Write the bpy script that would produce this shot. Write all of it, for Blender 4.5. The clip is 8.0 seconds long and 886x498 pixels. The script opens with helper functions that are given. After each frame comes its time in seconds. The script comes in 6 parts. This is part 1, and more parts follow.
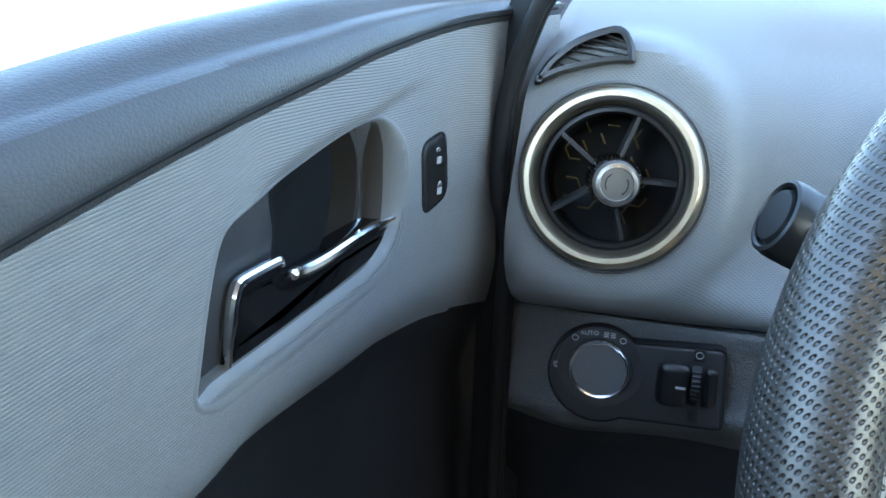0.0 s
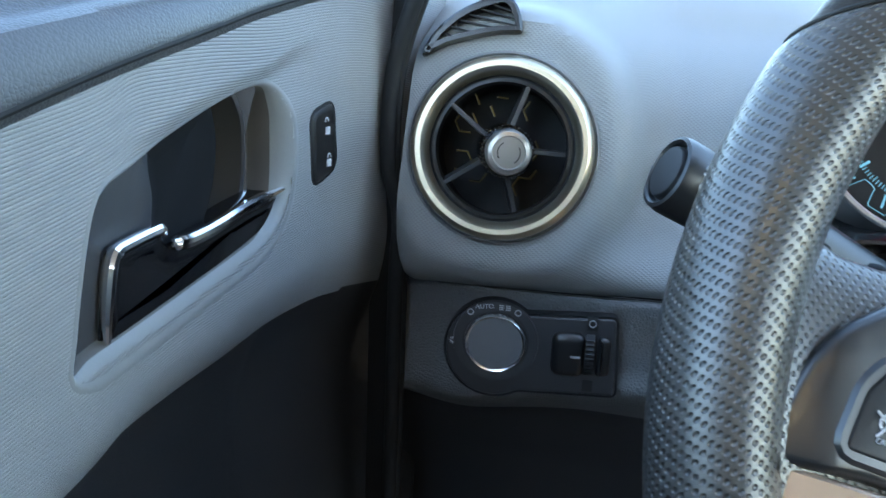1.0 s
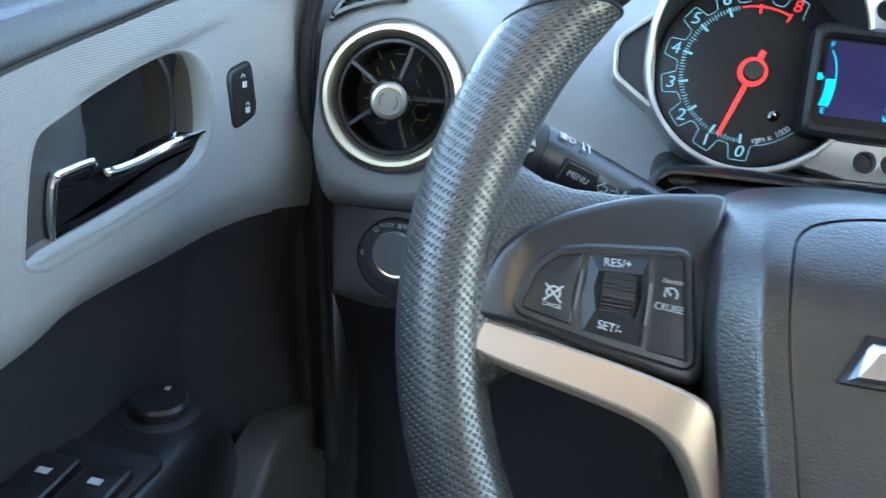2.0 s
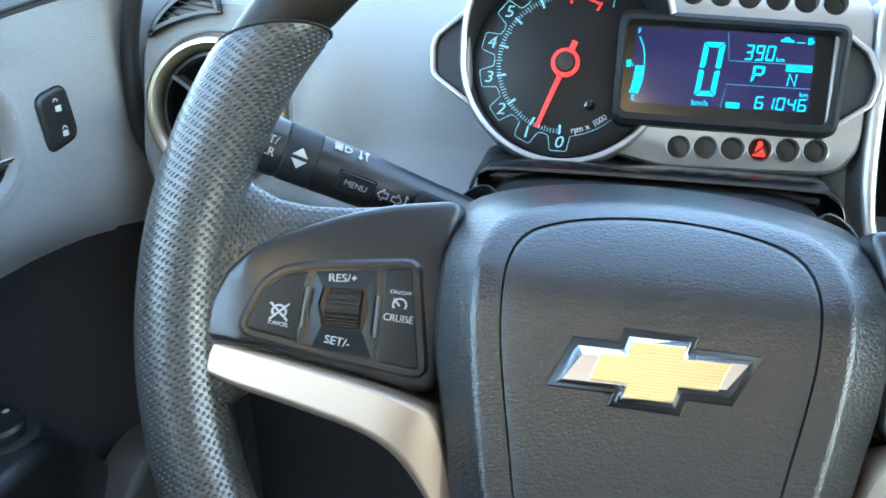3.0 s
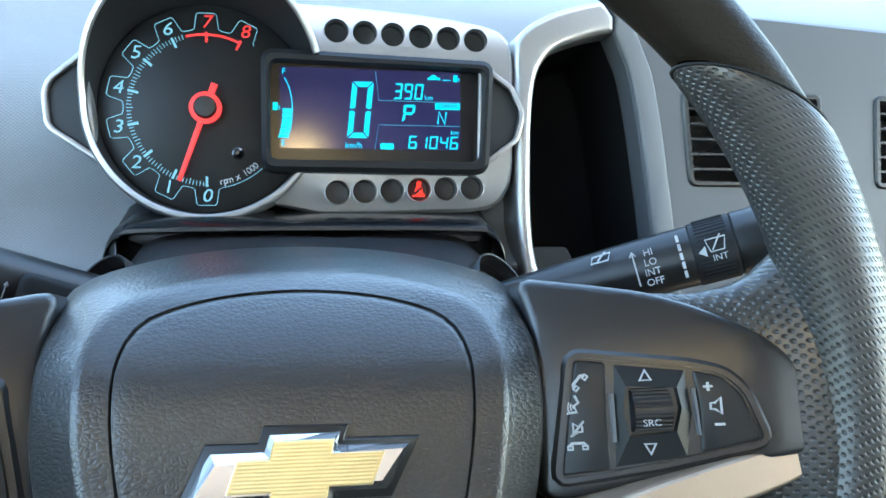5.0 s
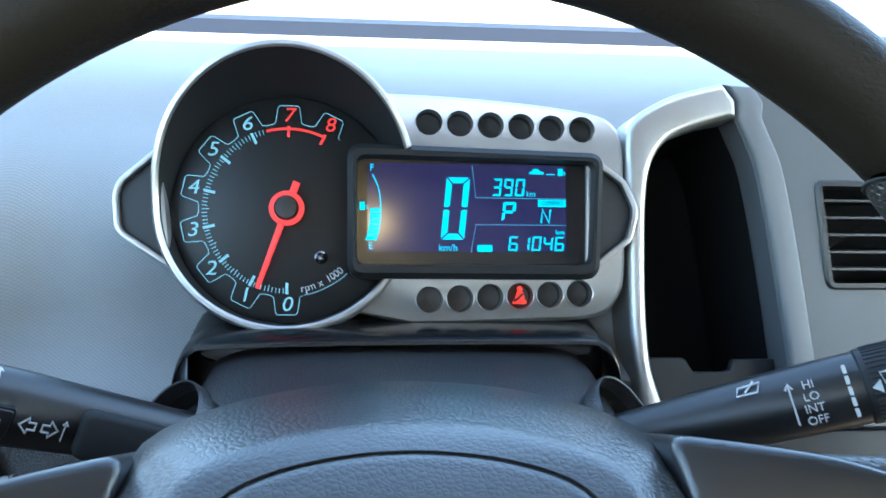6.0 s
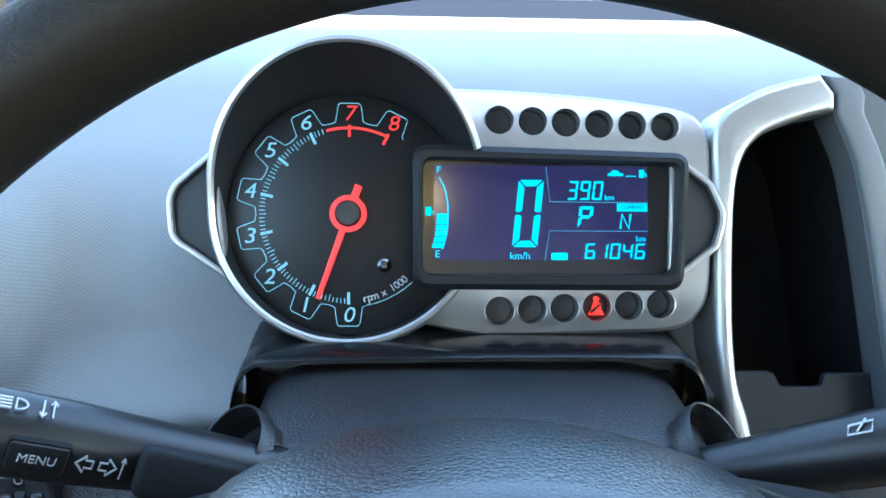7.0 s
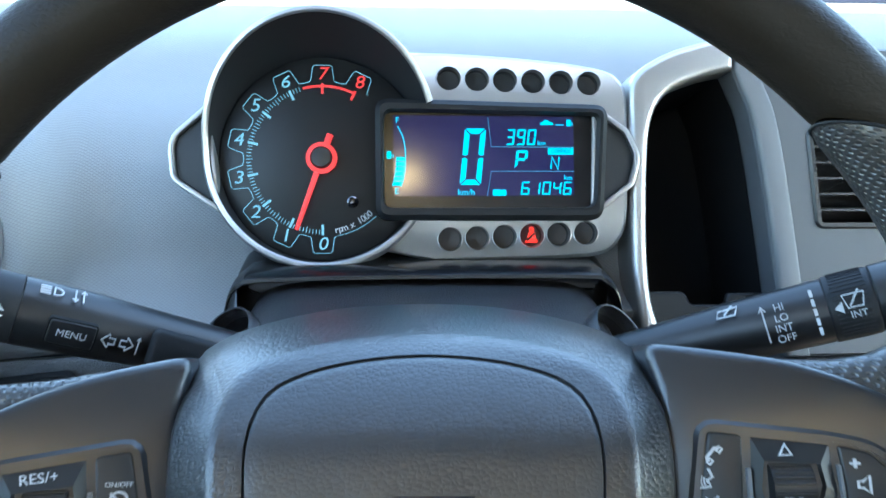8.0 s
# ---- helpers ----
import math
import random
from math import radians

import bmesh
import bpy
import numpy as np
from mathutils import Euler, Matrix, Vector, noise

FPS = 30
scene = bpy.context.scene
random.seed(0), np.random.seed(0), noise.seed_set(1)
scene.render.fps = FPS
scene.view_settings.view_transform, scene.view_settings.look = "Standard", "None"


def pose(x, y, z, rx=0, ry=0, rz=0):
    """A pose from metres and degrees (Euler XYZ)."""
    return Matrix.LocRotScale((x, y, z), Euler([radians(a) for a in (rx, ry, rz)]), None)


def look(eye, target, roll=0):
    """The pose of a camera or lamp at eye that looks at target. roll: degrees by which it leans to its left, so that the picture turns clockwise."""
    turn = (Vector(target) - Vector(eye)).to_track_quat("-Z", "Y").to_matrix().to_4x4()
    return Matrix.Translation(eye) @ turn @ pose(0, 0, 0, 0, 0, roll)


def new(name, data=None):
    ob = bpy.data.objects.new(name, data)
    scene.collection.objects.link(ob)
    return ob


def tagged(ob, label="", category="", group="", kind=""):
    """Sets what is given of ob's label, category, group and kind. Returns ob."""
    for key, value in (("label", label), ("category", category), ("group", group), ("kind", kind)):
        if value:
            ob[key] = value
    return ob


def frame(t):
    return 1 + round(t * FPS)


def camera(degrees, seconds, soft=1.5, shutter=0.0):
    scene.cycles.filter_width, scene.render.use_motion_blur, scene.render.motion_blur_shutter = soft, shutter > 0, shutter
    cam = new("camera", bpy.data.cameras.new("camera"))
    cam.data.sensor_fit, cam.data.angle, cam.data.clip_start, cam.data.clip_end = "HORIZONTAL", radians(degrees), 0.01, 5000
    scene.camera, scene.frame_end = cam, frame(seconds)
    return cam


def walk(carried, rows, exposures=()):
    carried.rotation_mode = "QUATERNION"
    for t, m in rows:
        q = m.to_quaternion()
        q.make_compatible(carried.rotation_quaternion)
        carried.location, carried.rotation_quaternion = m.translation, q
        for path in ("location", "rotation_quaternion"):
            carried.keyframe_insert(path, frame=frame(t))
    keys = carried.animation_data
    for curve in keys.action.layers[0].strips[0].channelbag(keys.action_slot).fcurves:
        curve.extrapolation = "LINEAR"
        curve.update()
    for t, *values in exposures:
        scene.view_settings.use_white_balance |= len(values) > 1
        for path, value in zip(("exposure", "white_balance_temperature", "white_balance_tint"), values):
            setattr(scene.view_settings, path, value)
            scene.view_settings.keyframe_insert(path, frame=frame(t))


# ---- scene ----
cam = camera(56.0, 8.0, shutter=0.25)
PATH = [
    (0, (-0.206, -0.405, 1.046), (-0.711, 1.433, 0.44), 5.3),
    (0.5, (-0.218, -0.399, 1.036), (-0.547, 1.488, 0.462), 6.2),
    (0.8, (-0.2165, -0.3985, 1.0304), (-0.4910, 1.4984, 0.4588), 6.54),
    (1, (-0.21, -0.401, 1.032), (-0.444, 1.499, 0.454), 6.1),
    (1.2, (-0.201, -0.414, 1.033), (-0.43, 1.476, 0.42), 6.8),
    (2.3, (-0.084, -0.484, 1.073), (-0.44, 1.333, 0.317), 4.1),
    (2.5, (-0.062, -0.481, 1.077), (-0.422, 1.331, 0.309), 3.3),
    (2.8, (-0.0364, -0.4694, 1.0812), (-0.3813, 1.3414, 0.3053), 2.33),
    (3, (-0.027, -0.457, 1.082), (-0.358, 1.354, 0.302), 1.5),
    (3.5, (-0.016, -0.43, 1.085), (-0.285, 1.397, 0.317), 0.2),
    (3.8, (-0.0022, -0.4165, 1.0895), (-0.1434, 1.4244, 0.3221), -0.05),
    (4, (0.006, -0.415, 1.086), (-0.044, 1.44, 0.34), -0.4),
    (4.2, (0.007, -0.422, 1.086), (0.054, 1.436, 0.348), 0.3),
    (5.3, (-0.007, -0.404, 1.083), (0.361, 1.451, 0.433), 3.7),
    (5.5, (-0.01, -0.393, 1.083), (0.318, 1.484, 0.474), 3.5),
    (5.8, (-0.0115, -0.3755, 1.0863), (0.2168, 1.5281, 0.5165), 2.75),
    (6, (-0.014, -0.364, 1.089), (0.184, 1.545, 0.529), 2.0),
    (6.2, (-0.0150, -0.3557, 1.0945), (0.1383, 1.5495, 0.5057), 1.99),
    (6.5, (-0.019, -0.341, 1.1), (0.103, 1.554, 0.475), 1.3),
    (7, (-0.024, -0.335, 1.1), (0.075, 1.554, 0.451), 1.2),
    (7.3, (-0.0125, -0.3420, 1.1000), (0.0252, 1.5419, 0.4309), 1.02),
    (7.5, (-0.006, -0.351, 1.099), (0.05, 1.533, 0.432), 0.6),
    (7.8, (-0.0070, -0.3829, 1.0978), (0.0870, 1.5010, 0.4340), 1.02),
    (8, (-0.01, -0.406, 1.096), (0.103, 1.477, 0.431), 0.9),
]
walk(cam, [(t, look(eye, target, roll)) for t, eye, target, roll in PATH], exposures=[(0.0, 3.5, 6450, 0), (1.2, 3.55, 6500, 0), (2.5, 4.0, 6750, -1), (3.0, 4.02, 6750, -2), (3.7, 3.95, 6750, -2), (5.5, 3.68, 6800, -2), (6.0, 3.62, 6400, -2), (7.0, 3.7, 6250, -2), (8.0, 3.7, 6300, -2)])

# ---------------------------------------------------------------- world, sun, exposure
LIT = 0.125  # level of the lit displays against daylight
SUN_ELEV, SUN_ROT = 42.0, 150.0
world = bpy.data.worlds.new("sky")
scene.world = world
world.use_nodes = True
wn = world.node_tree.nodes
sky = wn.new("ShaderNodeTexSky")
sky.sky_type, sky.sun_disc = "NISHITA", False
sky.sun_elevation, sky.sun_rotation = radians(SUN_ELEV), radians(SUN_ROT)
wn["Background"].inputs["Strength"].default_value = 0.15
world.node_tree.links.new(sky.outputs[0], wn["Background"].inputs["Color"])
sun_data = bpy.data.lights.new("sun", "SUN")
sun_data.energy, sun_data.angle, sun_data.color = 4.0, radians(0.5), (1.0, 0.95, 0.87)
sun = new("sun", sun_data)
sun_way = Vector((math.sin(radians(SUN_ROT)) * math.cos(radians(SUN_ELEV)), math.cos(radians(SUN_ROT)) * math.cos(radians(SUN_ELEV)), math.sin(radians(SUN_ELEV))))
sun.matrix_basis = look(sun_way * 20, (0, 0, 0))


# ---------------------------------------------------------------- materials
def nodes_of(name):
    m = bpy.data.materials.new(name)
    m.use_nodes = True
    t = m.node_tree
    return m, t.nodes, t.links, t.nodes["Principled BSDF"]


def surface(name, color, rough, metal=0.0, relief="", size=0.001, depth=0.3, mottle=0.12, coat=0.0, uv=False, spec=0.5, rough_var=0.06, coat_rough=0.3, holes=0.45, flat=1.0, run=1.0, dot=0.20, grain=(1.0, 1.0, 1.0), grit=0.0):
    """A surface with fine relief ('leather', 'wrinkle', 'ribs', 'dots', 'cloth', 'fine'), large mottling and uneven gloss."""
    m, n, l, p = nodes_of(name)
    co = n.new("ShaderNodeTexCoord").outputs["UV" if uv else "Object"]
    big = n.new("ShaderNodeTexNoise")
    big.inputs["Scale"].default_value, big.inputs["Detail"].default_value = 14.0, 5.0
    l.new(co, big.inputs["Vector"])
    fine = n.new("ShaderNodeTexNoise")
    fine.inputs["Scale"].default_value, fine.inputs["Detail"].default_value = 900.0, 2.0
    l.new(co, fine.inputs["Vector"])
    ramp = n.new("ShaderNodeMapRange")
    ramp.inputs["To Min"].default_value, ramp.inputs["To Max"].default_value = 1 - mottle, 1 + mottle
    l.new(big.outputs["Fac"], ramp.inputs["Value"])
    fr = n.new("ShaderNodeMapRange")
    fr.inputs["To Min"].default_value, fr.inputs["To Max"].default_value = 1 - mottle * 0.6, 1 + mottle * 0.6
    l.new(fine.outputs["Fac"], fr.inputs["Value"])
    mul = n.new("ShaderNodeMath")
    mul.operation = "MULTIPLY"
    l.new(ramp.outputs[0], mul.inputs[0])
    l.new(fr.outputs[0], mul.inputs[1])
    tint = n.new("ShaderNodeVectorMath")
    tint.operation = "SCALE"
    tint.inputs[0].default_value = color
    l.new(mul.outputs[0], tint.inputs["Scale"])
    l.new(tint.outputs[0], p.inputs["Base Color"])
    rr = n.new("ShaderNodeMapRange")
    rr.inputs["To Min"].default_value, rr.inputs["To Max"].default_value = rough - rough_var, rough + rough_var
    l.new(big.outputs["Fac"], rr.inputs["Value"])
    l.new(rr.outputs[0], p.inputs["Roughness"])
    p.inputs["Metallic"].default_value = metal
    p.inputs["Specular IOR Level"].default_value = spec
    p.inputs["Coat Weight"].default_value = coat
    p.inputs["Coat Roughness"].default_value = coat_rough
    height = None
    if relief == "leather":
        v = n.new("ShaderNodeTexVoronoi")
        v.feature = "DISTANCE_TO_EDGE"
        v.inputs["Scale"].default_value = 1 / size
        wob = n.new("ShaderNodeTexNoise")
        wob.inputs["Scale"].default_value = 0.35 / size
        l.new(co, wob.inputs["Vector"])
        mix = n.new("ShaderNodeVectorMath")
        mix.operation = "MULTIPLY_ADD"
        mix.inputs[1].default_value = (size * 0.55, size * 0.55, size * 0.55)
        l.new(wob.outputs["Color"], mix.inputs[0])
        longer = n.new("ShaderNodeVectorMath")
        longer.operation = "MULTIPLY"
        longer.inputs[1].default_value = grain
        l.new(co, longer.inputs[0])
        l.new(longer.outputs[0], mix.inputs[2])
        l.new(mix.outputs[0], v.inputs["Vector"])
        pebble = n.new("ShaderNodeMapRange")
        pebble.interpolation_type = "SMOOTHSTEP"
        pebble.inputs["From Max"].default_value = 0.20
        l.new(v.outputs["Distance"], pebble.inputs["Value"])
        rag = n.new("ShaderNodeMath")
        rag.operation = "MULTIPLY_ADD"
        rag.inputs[1].default_value = 0.15
        dome = n.new("ShaderNodeTexVoronoi")
        dome.feature = "SMOOTH_F1"
        dome.inputs["Scale"].default_value = 1 / size
        dome.inputs["Smoothness"].default_value = 0.4
        l.new(mix.outputs[0], dome.inputs["Vector"])
        neg = n.new("ShaderNodeMath")
        neg.operation = "MULTIPLY_ADD"
        neg.inputs[1].default_value = -0.9
        l.new(dome.outputs["Distance"], neg.inputs[0])
        l.new(pebble.outputs[0], neg.inputs[2])
        l.new(wob.outputs["Fac"], rag.inputs[0])
        l.new(neg.outputs[0], rag.inputs[2])
        height = rag.outputs[0]
    elif relief == "wrinkle":
        longer = n.new("ShaderNodeVectorMath")
        longer.operation = "MULTIPLY"
        longer.inputs[1].default_value = grain
        l.new(co, longer.inputs[0])
        f2 = n.new("ShaderNodeTexNoise")
        f2.inputs["Scale"].default_value, f2.inputs["Detail"].default_value = 0.75 / size, 1.5
        f2.inputs["Distortion"].default_value = 0.7
        l.new(longer.outputs[0], f2.inputs["Vector"])
        fold = n.new("ShaderNodeMapRange")
        fold.interpolation_type = "SMOOTHSTEP"
        fold.inputs["From Min"].default_value, fold.inputs["From Max"].default_value = 0.36, 0.62
        l.new(f2.outputs["Fac"], fold.inputs["Value"])
        height = fold.outputs[0]
    elif relief == "ribs":
        a = n.new("ShaderNodeTexWave")
        a.wave_type, a.bands_direction = "BANDS", "Y"
        a.inputs["Scale"].default_value, a.inputs["Distortion"].default_value = 0.314 / size, 0.0
        l.new(co, a.inputs["Vector"])
        height = a.outputs["Fac"]
    elif relief == "dots":
        # staggered dots on a metric UV sheet: punched holes in leather, embossing in plastic
        sep = n.new("ShaderNodeSeparateXYZ")
        l.new(co, sep.inputs[0])

        def m2(op, a, b=None, c=None):
            q = n.new("ShaderNodeMath")
            q.operation = op
            for i, v in enumerate((a, b, c)):
                if v is None:
                    continue
                if isinstance(v, (int, float)):
                    q.inputs[i].default_value = v
                else:
                    l.new(v, q.inputs[i])
            return q.outputs[0]

        su = m2("DIVIDE", sep.outputs[0], size)
        sv = m2("DIVIDE", sep.outputs[1], size * flat)

        def cell(off):
            fu = m2("SUBTRACT", m2("FRACT", m2("ADD", su, off)), 0.5)
            fv = m2("SUBTRACT", m2("FRACT", m2("ADD", sv, off)), 0.5)
            return m2("SQRT", m2("ADD", m2("MULTIPLY", m2("MULTIPLY", fu, fu), run), m2("MULTIPLY", fv, fv)))

        near = m2("MINIMUM", cell(0.0), cell(0.5))
        mr = n.new("ShaderNodeMapRange")
        mr.interpolation_type = "SMOOTHSTEP"
        mr.inputs["From Min"].default_value, mr.inputs["From Max"].default_value = 0.3 * dot, dot
        l.new(near, mr.inputs["Value"])
        height = mr.outputs[0]
        if grit:
            pore = n.new("ShaderNodeTexNoise")
            pore.inputs["Scale"].default_value, pore.inputs["Detail"].default_value = 1100.0, 3.0
            l.new(co, pore.inputs["Vector"])
            height = m2("MULTIPLY_ADD", pore.outputs["Fac"], grit, mr.outputs[0])
        # Base colour darkens inside each dot, painting in the hollow's shade.
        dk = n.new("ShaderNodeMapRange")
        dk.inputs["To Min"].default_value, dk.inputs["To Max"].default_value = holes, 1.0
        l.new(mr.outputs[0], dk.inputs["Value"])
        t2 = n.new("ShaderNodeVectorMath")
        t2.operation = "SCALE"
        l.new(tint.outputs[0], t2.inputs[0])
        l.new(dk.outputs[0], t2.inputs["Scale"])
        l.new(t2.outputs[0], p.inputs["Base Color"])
    elif relief in ("cloth", "fine"):
        f2 = n.new("ShaderNodeTexNoise")
        f2.inputs["Scale"].default_value, f2.inputs["Detail"].default_value = 1 / size, 3.0
        l.new(co, f2.inputs["Vector"])
        height = f2.outputs["Fac"]
    if height is not None:
        bump = n.new("ShaderNodeBump")
        bump.inputs["Strength"].default_value = depth
        bump.inputs["Distance"].default_value = size * 0.5
        l.new(height, bump.inputs["Height"])
        l.new(bump.outputs[0], p.inputs["Normal"])
        l.new(bump.outputs[0], p.inputs["Coat Normal"])
    return m


def glow(name, color, strength, rough=0.4):
    m, n, l, p = nodes_of(name)
    p.inputs["Base Color"].default_value = (color[0] * 0.2, color[1] * 0.2, color[2] * 0.2, 1)
    p.inputs["Roughness"].default_value = rough
    p.inputs["Emission Color"].default_value = (*color, 1)
    p.inputs["Emission Strength"].default_value = strength * LIT
    return m


# Same grey twice: dash darkened, door lightened to stand in for light.
GREY = surface("toned_down_dash_grey", (0.225, 0.235, 0.24), 0.52, relief="dots", size=0.0022, depth=0.27, mottle=0.05, spec=0.33, uv=True, holes=0.84, flat=0.8, run=0.35, dot=0.30)
DOOR_GREY = surface("lightened_ribbed_door_grey", (0.285, 0.295, 0.30), 0.52, relief="dots", size=0.0021, depth=0.42, mottle=0.05, spec=0.33, uv=True, holes=0.78, flat=1.0, run=0.05, dot=0.34)
RECESS = surface("grey_smooth_door_plastic", (0.21, 0.22, 0.225), 0.46, relief="fine", size=0.0006, depth=0.1, mottle=0.05, spec=0.45)
# Same moulding as RECESS, coloured darker for the shade inside.
RECESS_SHADE = surface("shaded_recess_grey", (0.085, 0.080, 0.072), 0.5, relief="fine", size=0.0005, depth=0.1, mottle=0.08, spec=0.35)
DOOR_DARK = surface("dark_door_plastic", (0.020, 0.022, 0.025), 0.55, relief="leather", size=0.0012, depth=0.12, mottle=0.08, spec=0.35)
PIANO = surface("piano_black_lacquer", (0.007, 0.007, 0.008), 0.10, mottle=0.04, spec=0.55, rough_var=0.03)
VANE = surface("dark_grey_vane_plastic", (0.035, 0.037, 0.040), 0.34, relief="fine", size=0.0005, depth=0.08, mottle=0.05, spec=0.5)
STACK_GREY = surface("dark_grey_stack_plastic", (0.080, 0.085, 0.092), 0.42, relief="fine", size=0.0006, depth=0.12, mottle=0.05)
GREY_PLAIN = surface("grey_plain_plastic", (0.12, 0.125, 0.13), 0.45, relief="fine", size=0.0006, depth=0.15, mottle=0.05)
DARK_GRAIN = surface("dark_grained_plastic", (0.044, 0.046, 0.050), 0.40, relief="leather", size=0.0013, depth=0.15, mottle=0.1)
PAD = surface("airbag_grain", (0.015, 0.015, 0.0155), 0.38, relief="leather", size=0.0019, depth=0.13, mottle=0.04, spec=0.7, coat=0.6, coat_rough=0.30, grain=(1.0, 1.4, 1.0))
SHROUD = surface("fine_grained_shroud", (0.024, 0.024, 0.026), 0.30, relief="leather", size=0.0013, depth=0.2, mottle=0.08)
SWITCH = surface("dark_grey_switch_plastic", (0.018, 0.019, 0.020), 0.36, relief="fine", size=0.0005, depth=0.1, mottle=0.06, spec=0.38)
SPOKE = surface("satin_black_spoke_plastic", (0.010, 0.0107, 0.012), 0.34, relief="fine", size=0.0005, depth=0.10, mottle=0.06, spec=0.6, coat=0.5, coat_rough=0.28)
KNEE = surface("knee_panel_grain", (0.095, 0.099, 0.101), 0.44, relief="leather", size=0.0015, depth=0.42, mottle=0.08)
BLACK = surface("black_satin_plastic", (0.009, 0.0095, 0.0105), 0.36, relief="fine", size=0.0005, depth=0.12, mottle=0.08, spec=0.6)
GLOSS = surface("glossy_black_plastic", (0.006, 0.006, 0.007), 0.23, mottle=0.05, spec=0.5)
MATTE = surface("black_matte_plastic", (0.014, 0.0147, 0.0165), 0.5, relief="fine", size=0.0005, depth=0.1, spec=0.3)
BEZEL_BLACK = surface("satin_black_bezel", (0.009, 0.0095, 0.0105), 0.42, relief="fine", size=0.0005, depth=0.06, mottle=0.05, spec=0.25)
BIN_BLACK = surface("black_bin_plastic", (0.005, 0.0053, 0.006), 0.75, spec=0.15)
# Dark shelf plastic, its reflected sky put in as a blue tint.
SLATE = surface("sky_tinted_shelf_plastic", (0.010, 0.014, 0.026), 0.75, relief="fine", size=0.001, depth=0.1, spec=0.12)
VOID = surface("unlit_black_plastic", (0.017, 0.018, 0.020), 0.7, spec=0.25)
RUBBER = surface("black_seal_rubber", (0.013, 0.014, 0.015), 0.7, spec=0.25)
# Black leather browned to carry the warm light reflected in it.
LEATHER = surface("smooth_black_leather_warmed", (0.015, 0.0115, 0.008), 0.44, relief="wrinkle", size=0.0015, depth=0.13, spec=0.22, grain=(0.8, 1.3, 1.0))
PERF = surface("perforated_black_leather", (0.036, 0.0345, 0.033), 0.30, relief="dots", size=0.0031, depth=0.55, uv=True, holes=0.6, spec=0.9, dot=0.25, grit=0.08)
CHARCOAL = surface("charcoal_satin_plastic", (0.036, 0.037, 0.040), 0.40, relief="fine", size=0.0005, depth=0.1, mottle=0.06)
SILVER = surface("satin_silver_paint", (0.40, 0.395, 0.385), 0.36, metal=0.85, relief="fine", size=0.0004, depth=0.05, mottle=0.04)
CAP_SILVER = surface("bright_satin_silver", (0.40, 0.385, 0.36), 0.30, metal=0.9, relief="fine", size=0.0004, depth=0.05, mottle=0.04)
# Silver paint with its warm reflection put into the base colour.
TRIM = surface("warm_tinted_silver_paint", (0.47, 0.355, 0.265), 0.40, metal=0.6, relief="fine", size=0.0004, depth=0.05, mottle=0.04)
POCKET = surface("dark_brown_grey_plastic", (0.040, 0.037, 0.032), 0.5, relief="fine", size=0.0005, depth=0.1, mottle=0.08)
# Satin silver; the champagne tint paints the warm light it reflects.
RING = surface("warm_tinted_ring_silver", (0.50, 0.435, 0.32), 0.30, metal=0.95, relief="fine", size=0.0004, depth=0.05, mottle=0.04)
CHROME = surface("chrome", (0.93, 0.93, 0.94), 0.11, metal=1.0, mottle=0.02, rough_var=0.02)
SOFT_CHROME = surface("soft_chrome", (0.92, 0.94, 0.96), 0.26, metal=1.0, mottle=0.02, rough_var=0.02)
DARK_CHROME = surface("dark_chrome", (0.10, 0.10, 0.11), 0.10, metal=1.0, mottle=0.02, rough_var=0.03)
GOLD = surface("ribbed_gold", (0.86, 0.66, 0.32), 0.36, metal=0.55, relief="ribs", size=0.0010, depth=0.15, mottle=0.04)
HONEY = surface("brass_coloured_mesh", (0.16, 0.12, 0.04), 0.35, metal=0.6)
DIAL = surface("dial_black", (0.007, 0.007, 0.0075), 0.4, mottle=0.05, spec=0.3)
WHITE_INK = surface("white_ink", (0.43, 0.44, 0.45), 0.5, mottle=0.03)
GREY_INK = surface("grey_ink", (0.38, 0.39, 0.40), 0.5, mottle=0.03)
ICE = glow("ice_blue_marking", (0.28, 0.70, 0.95), 0.46)
CYAN = glow("cyan_segment", (0.0, 0.62, 0.95), 0.88)
CYAN_DIM = glow("dim_cyan_line", (0.05, 0.35, 0.6), 0.5)
RED = glow("red_marking", (0.95, 0.05, 0.05), 0.6)
NEEDLE = glow("red_needle", (1.0, 0.05, 0.055), 0.72)
WARN = glow("red_warning_light", (1.0, 0.03, 0.02), 1.0)
BLUE = surface("blue_plastic", (0.02, 0.06, 0.5), 0.4)
CARPET = surface("brown_grey_carpet", (0.16, 0.13, 0.11), 0.9, relief="cloth", size=0.0015, depth=0.6, mottle=0.2)
SEAT = surface("brown_grey_seat_cloth", (0.105, 0.098, 0.09), 0.9, relief="cloth", size=0.002, depth=0.4, mottle=0.15)
LINER = surface("light_roof_cloth", (0.38, 0.38, 0.38), 0.9, relief="cloth", size=0.001, depth=0.3)
CONCRETE = surface("sunlit_concrete", (0.24, 0.20, 0.185), 0.9, relief="cloth", size=0.02, depth=0.4, mottle=0.15)


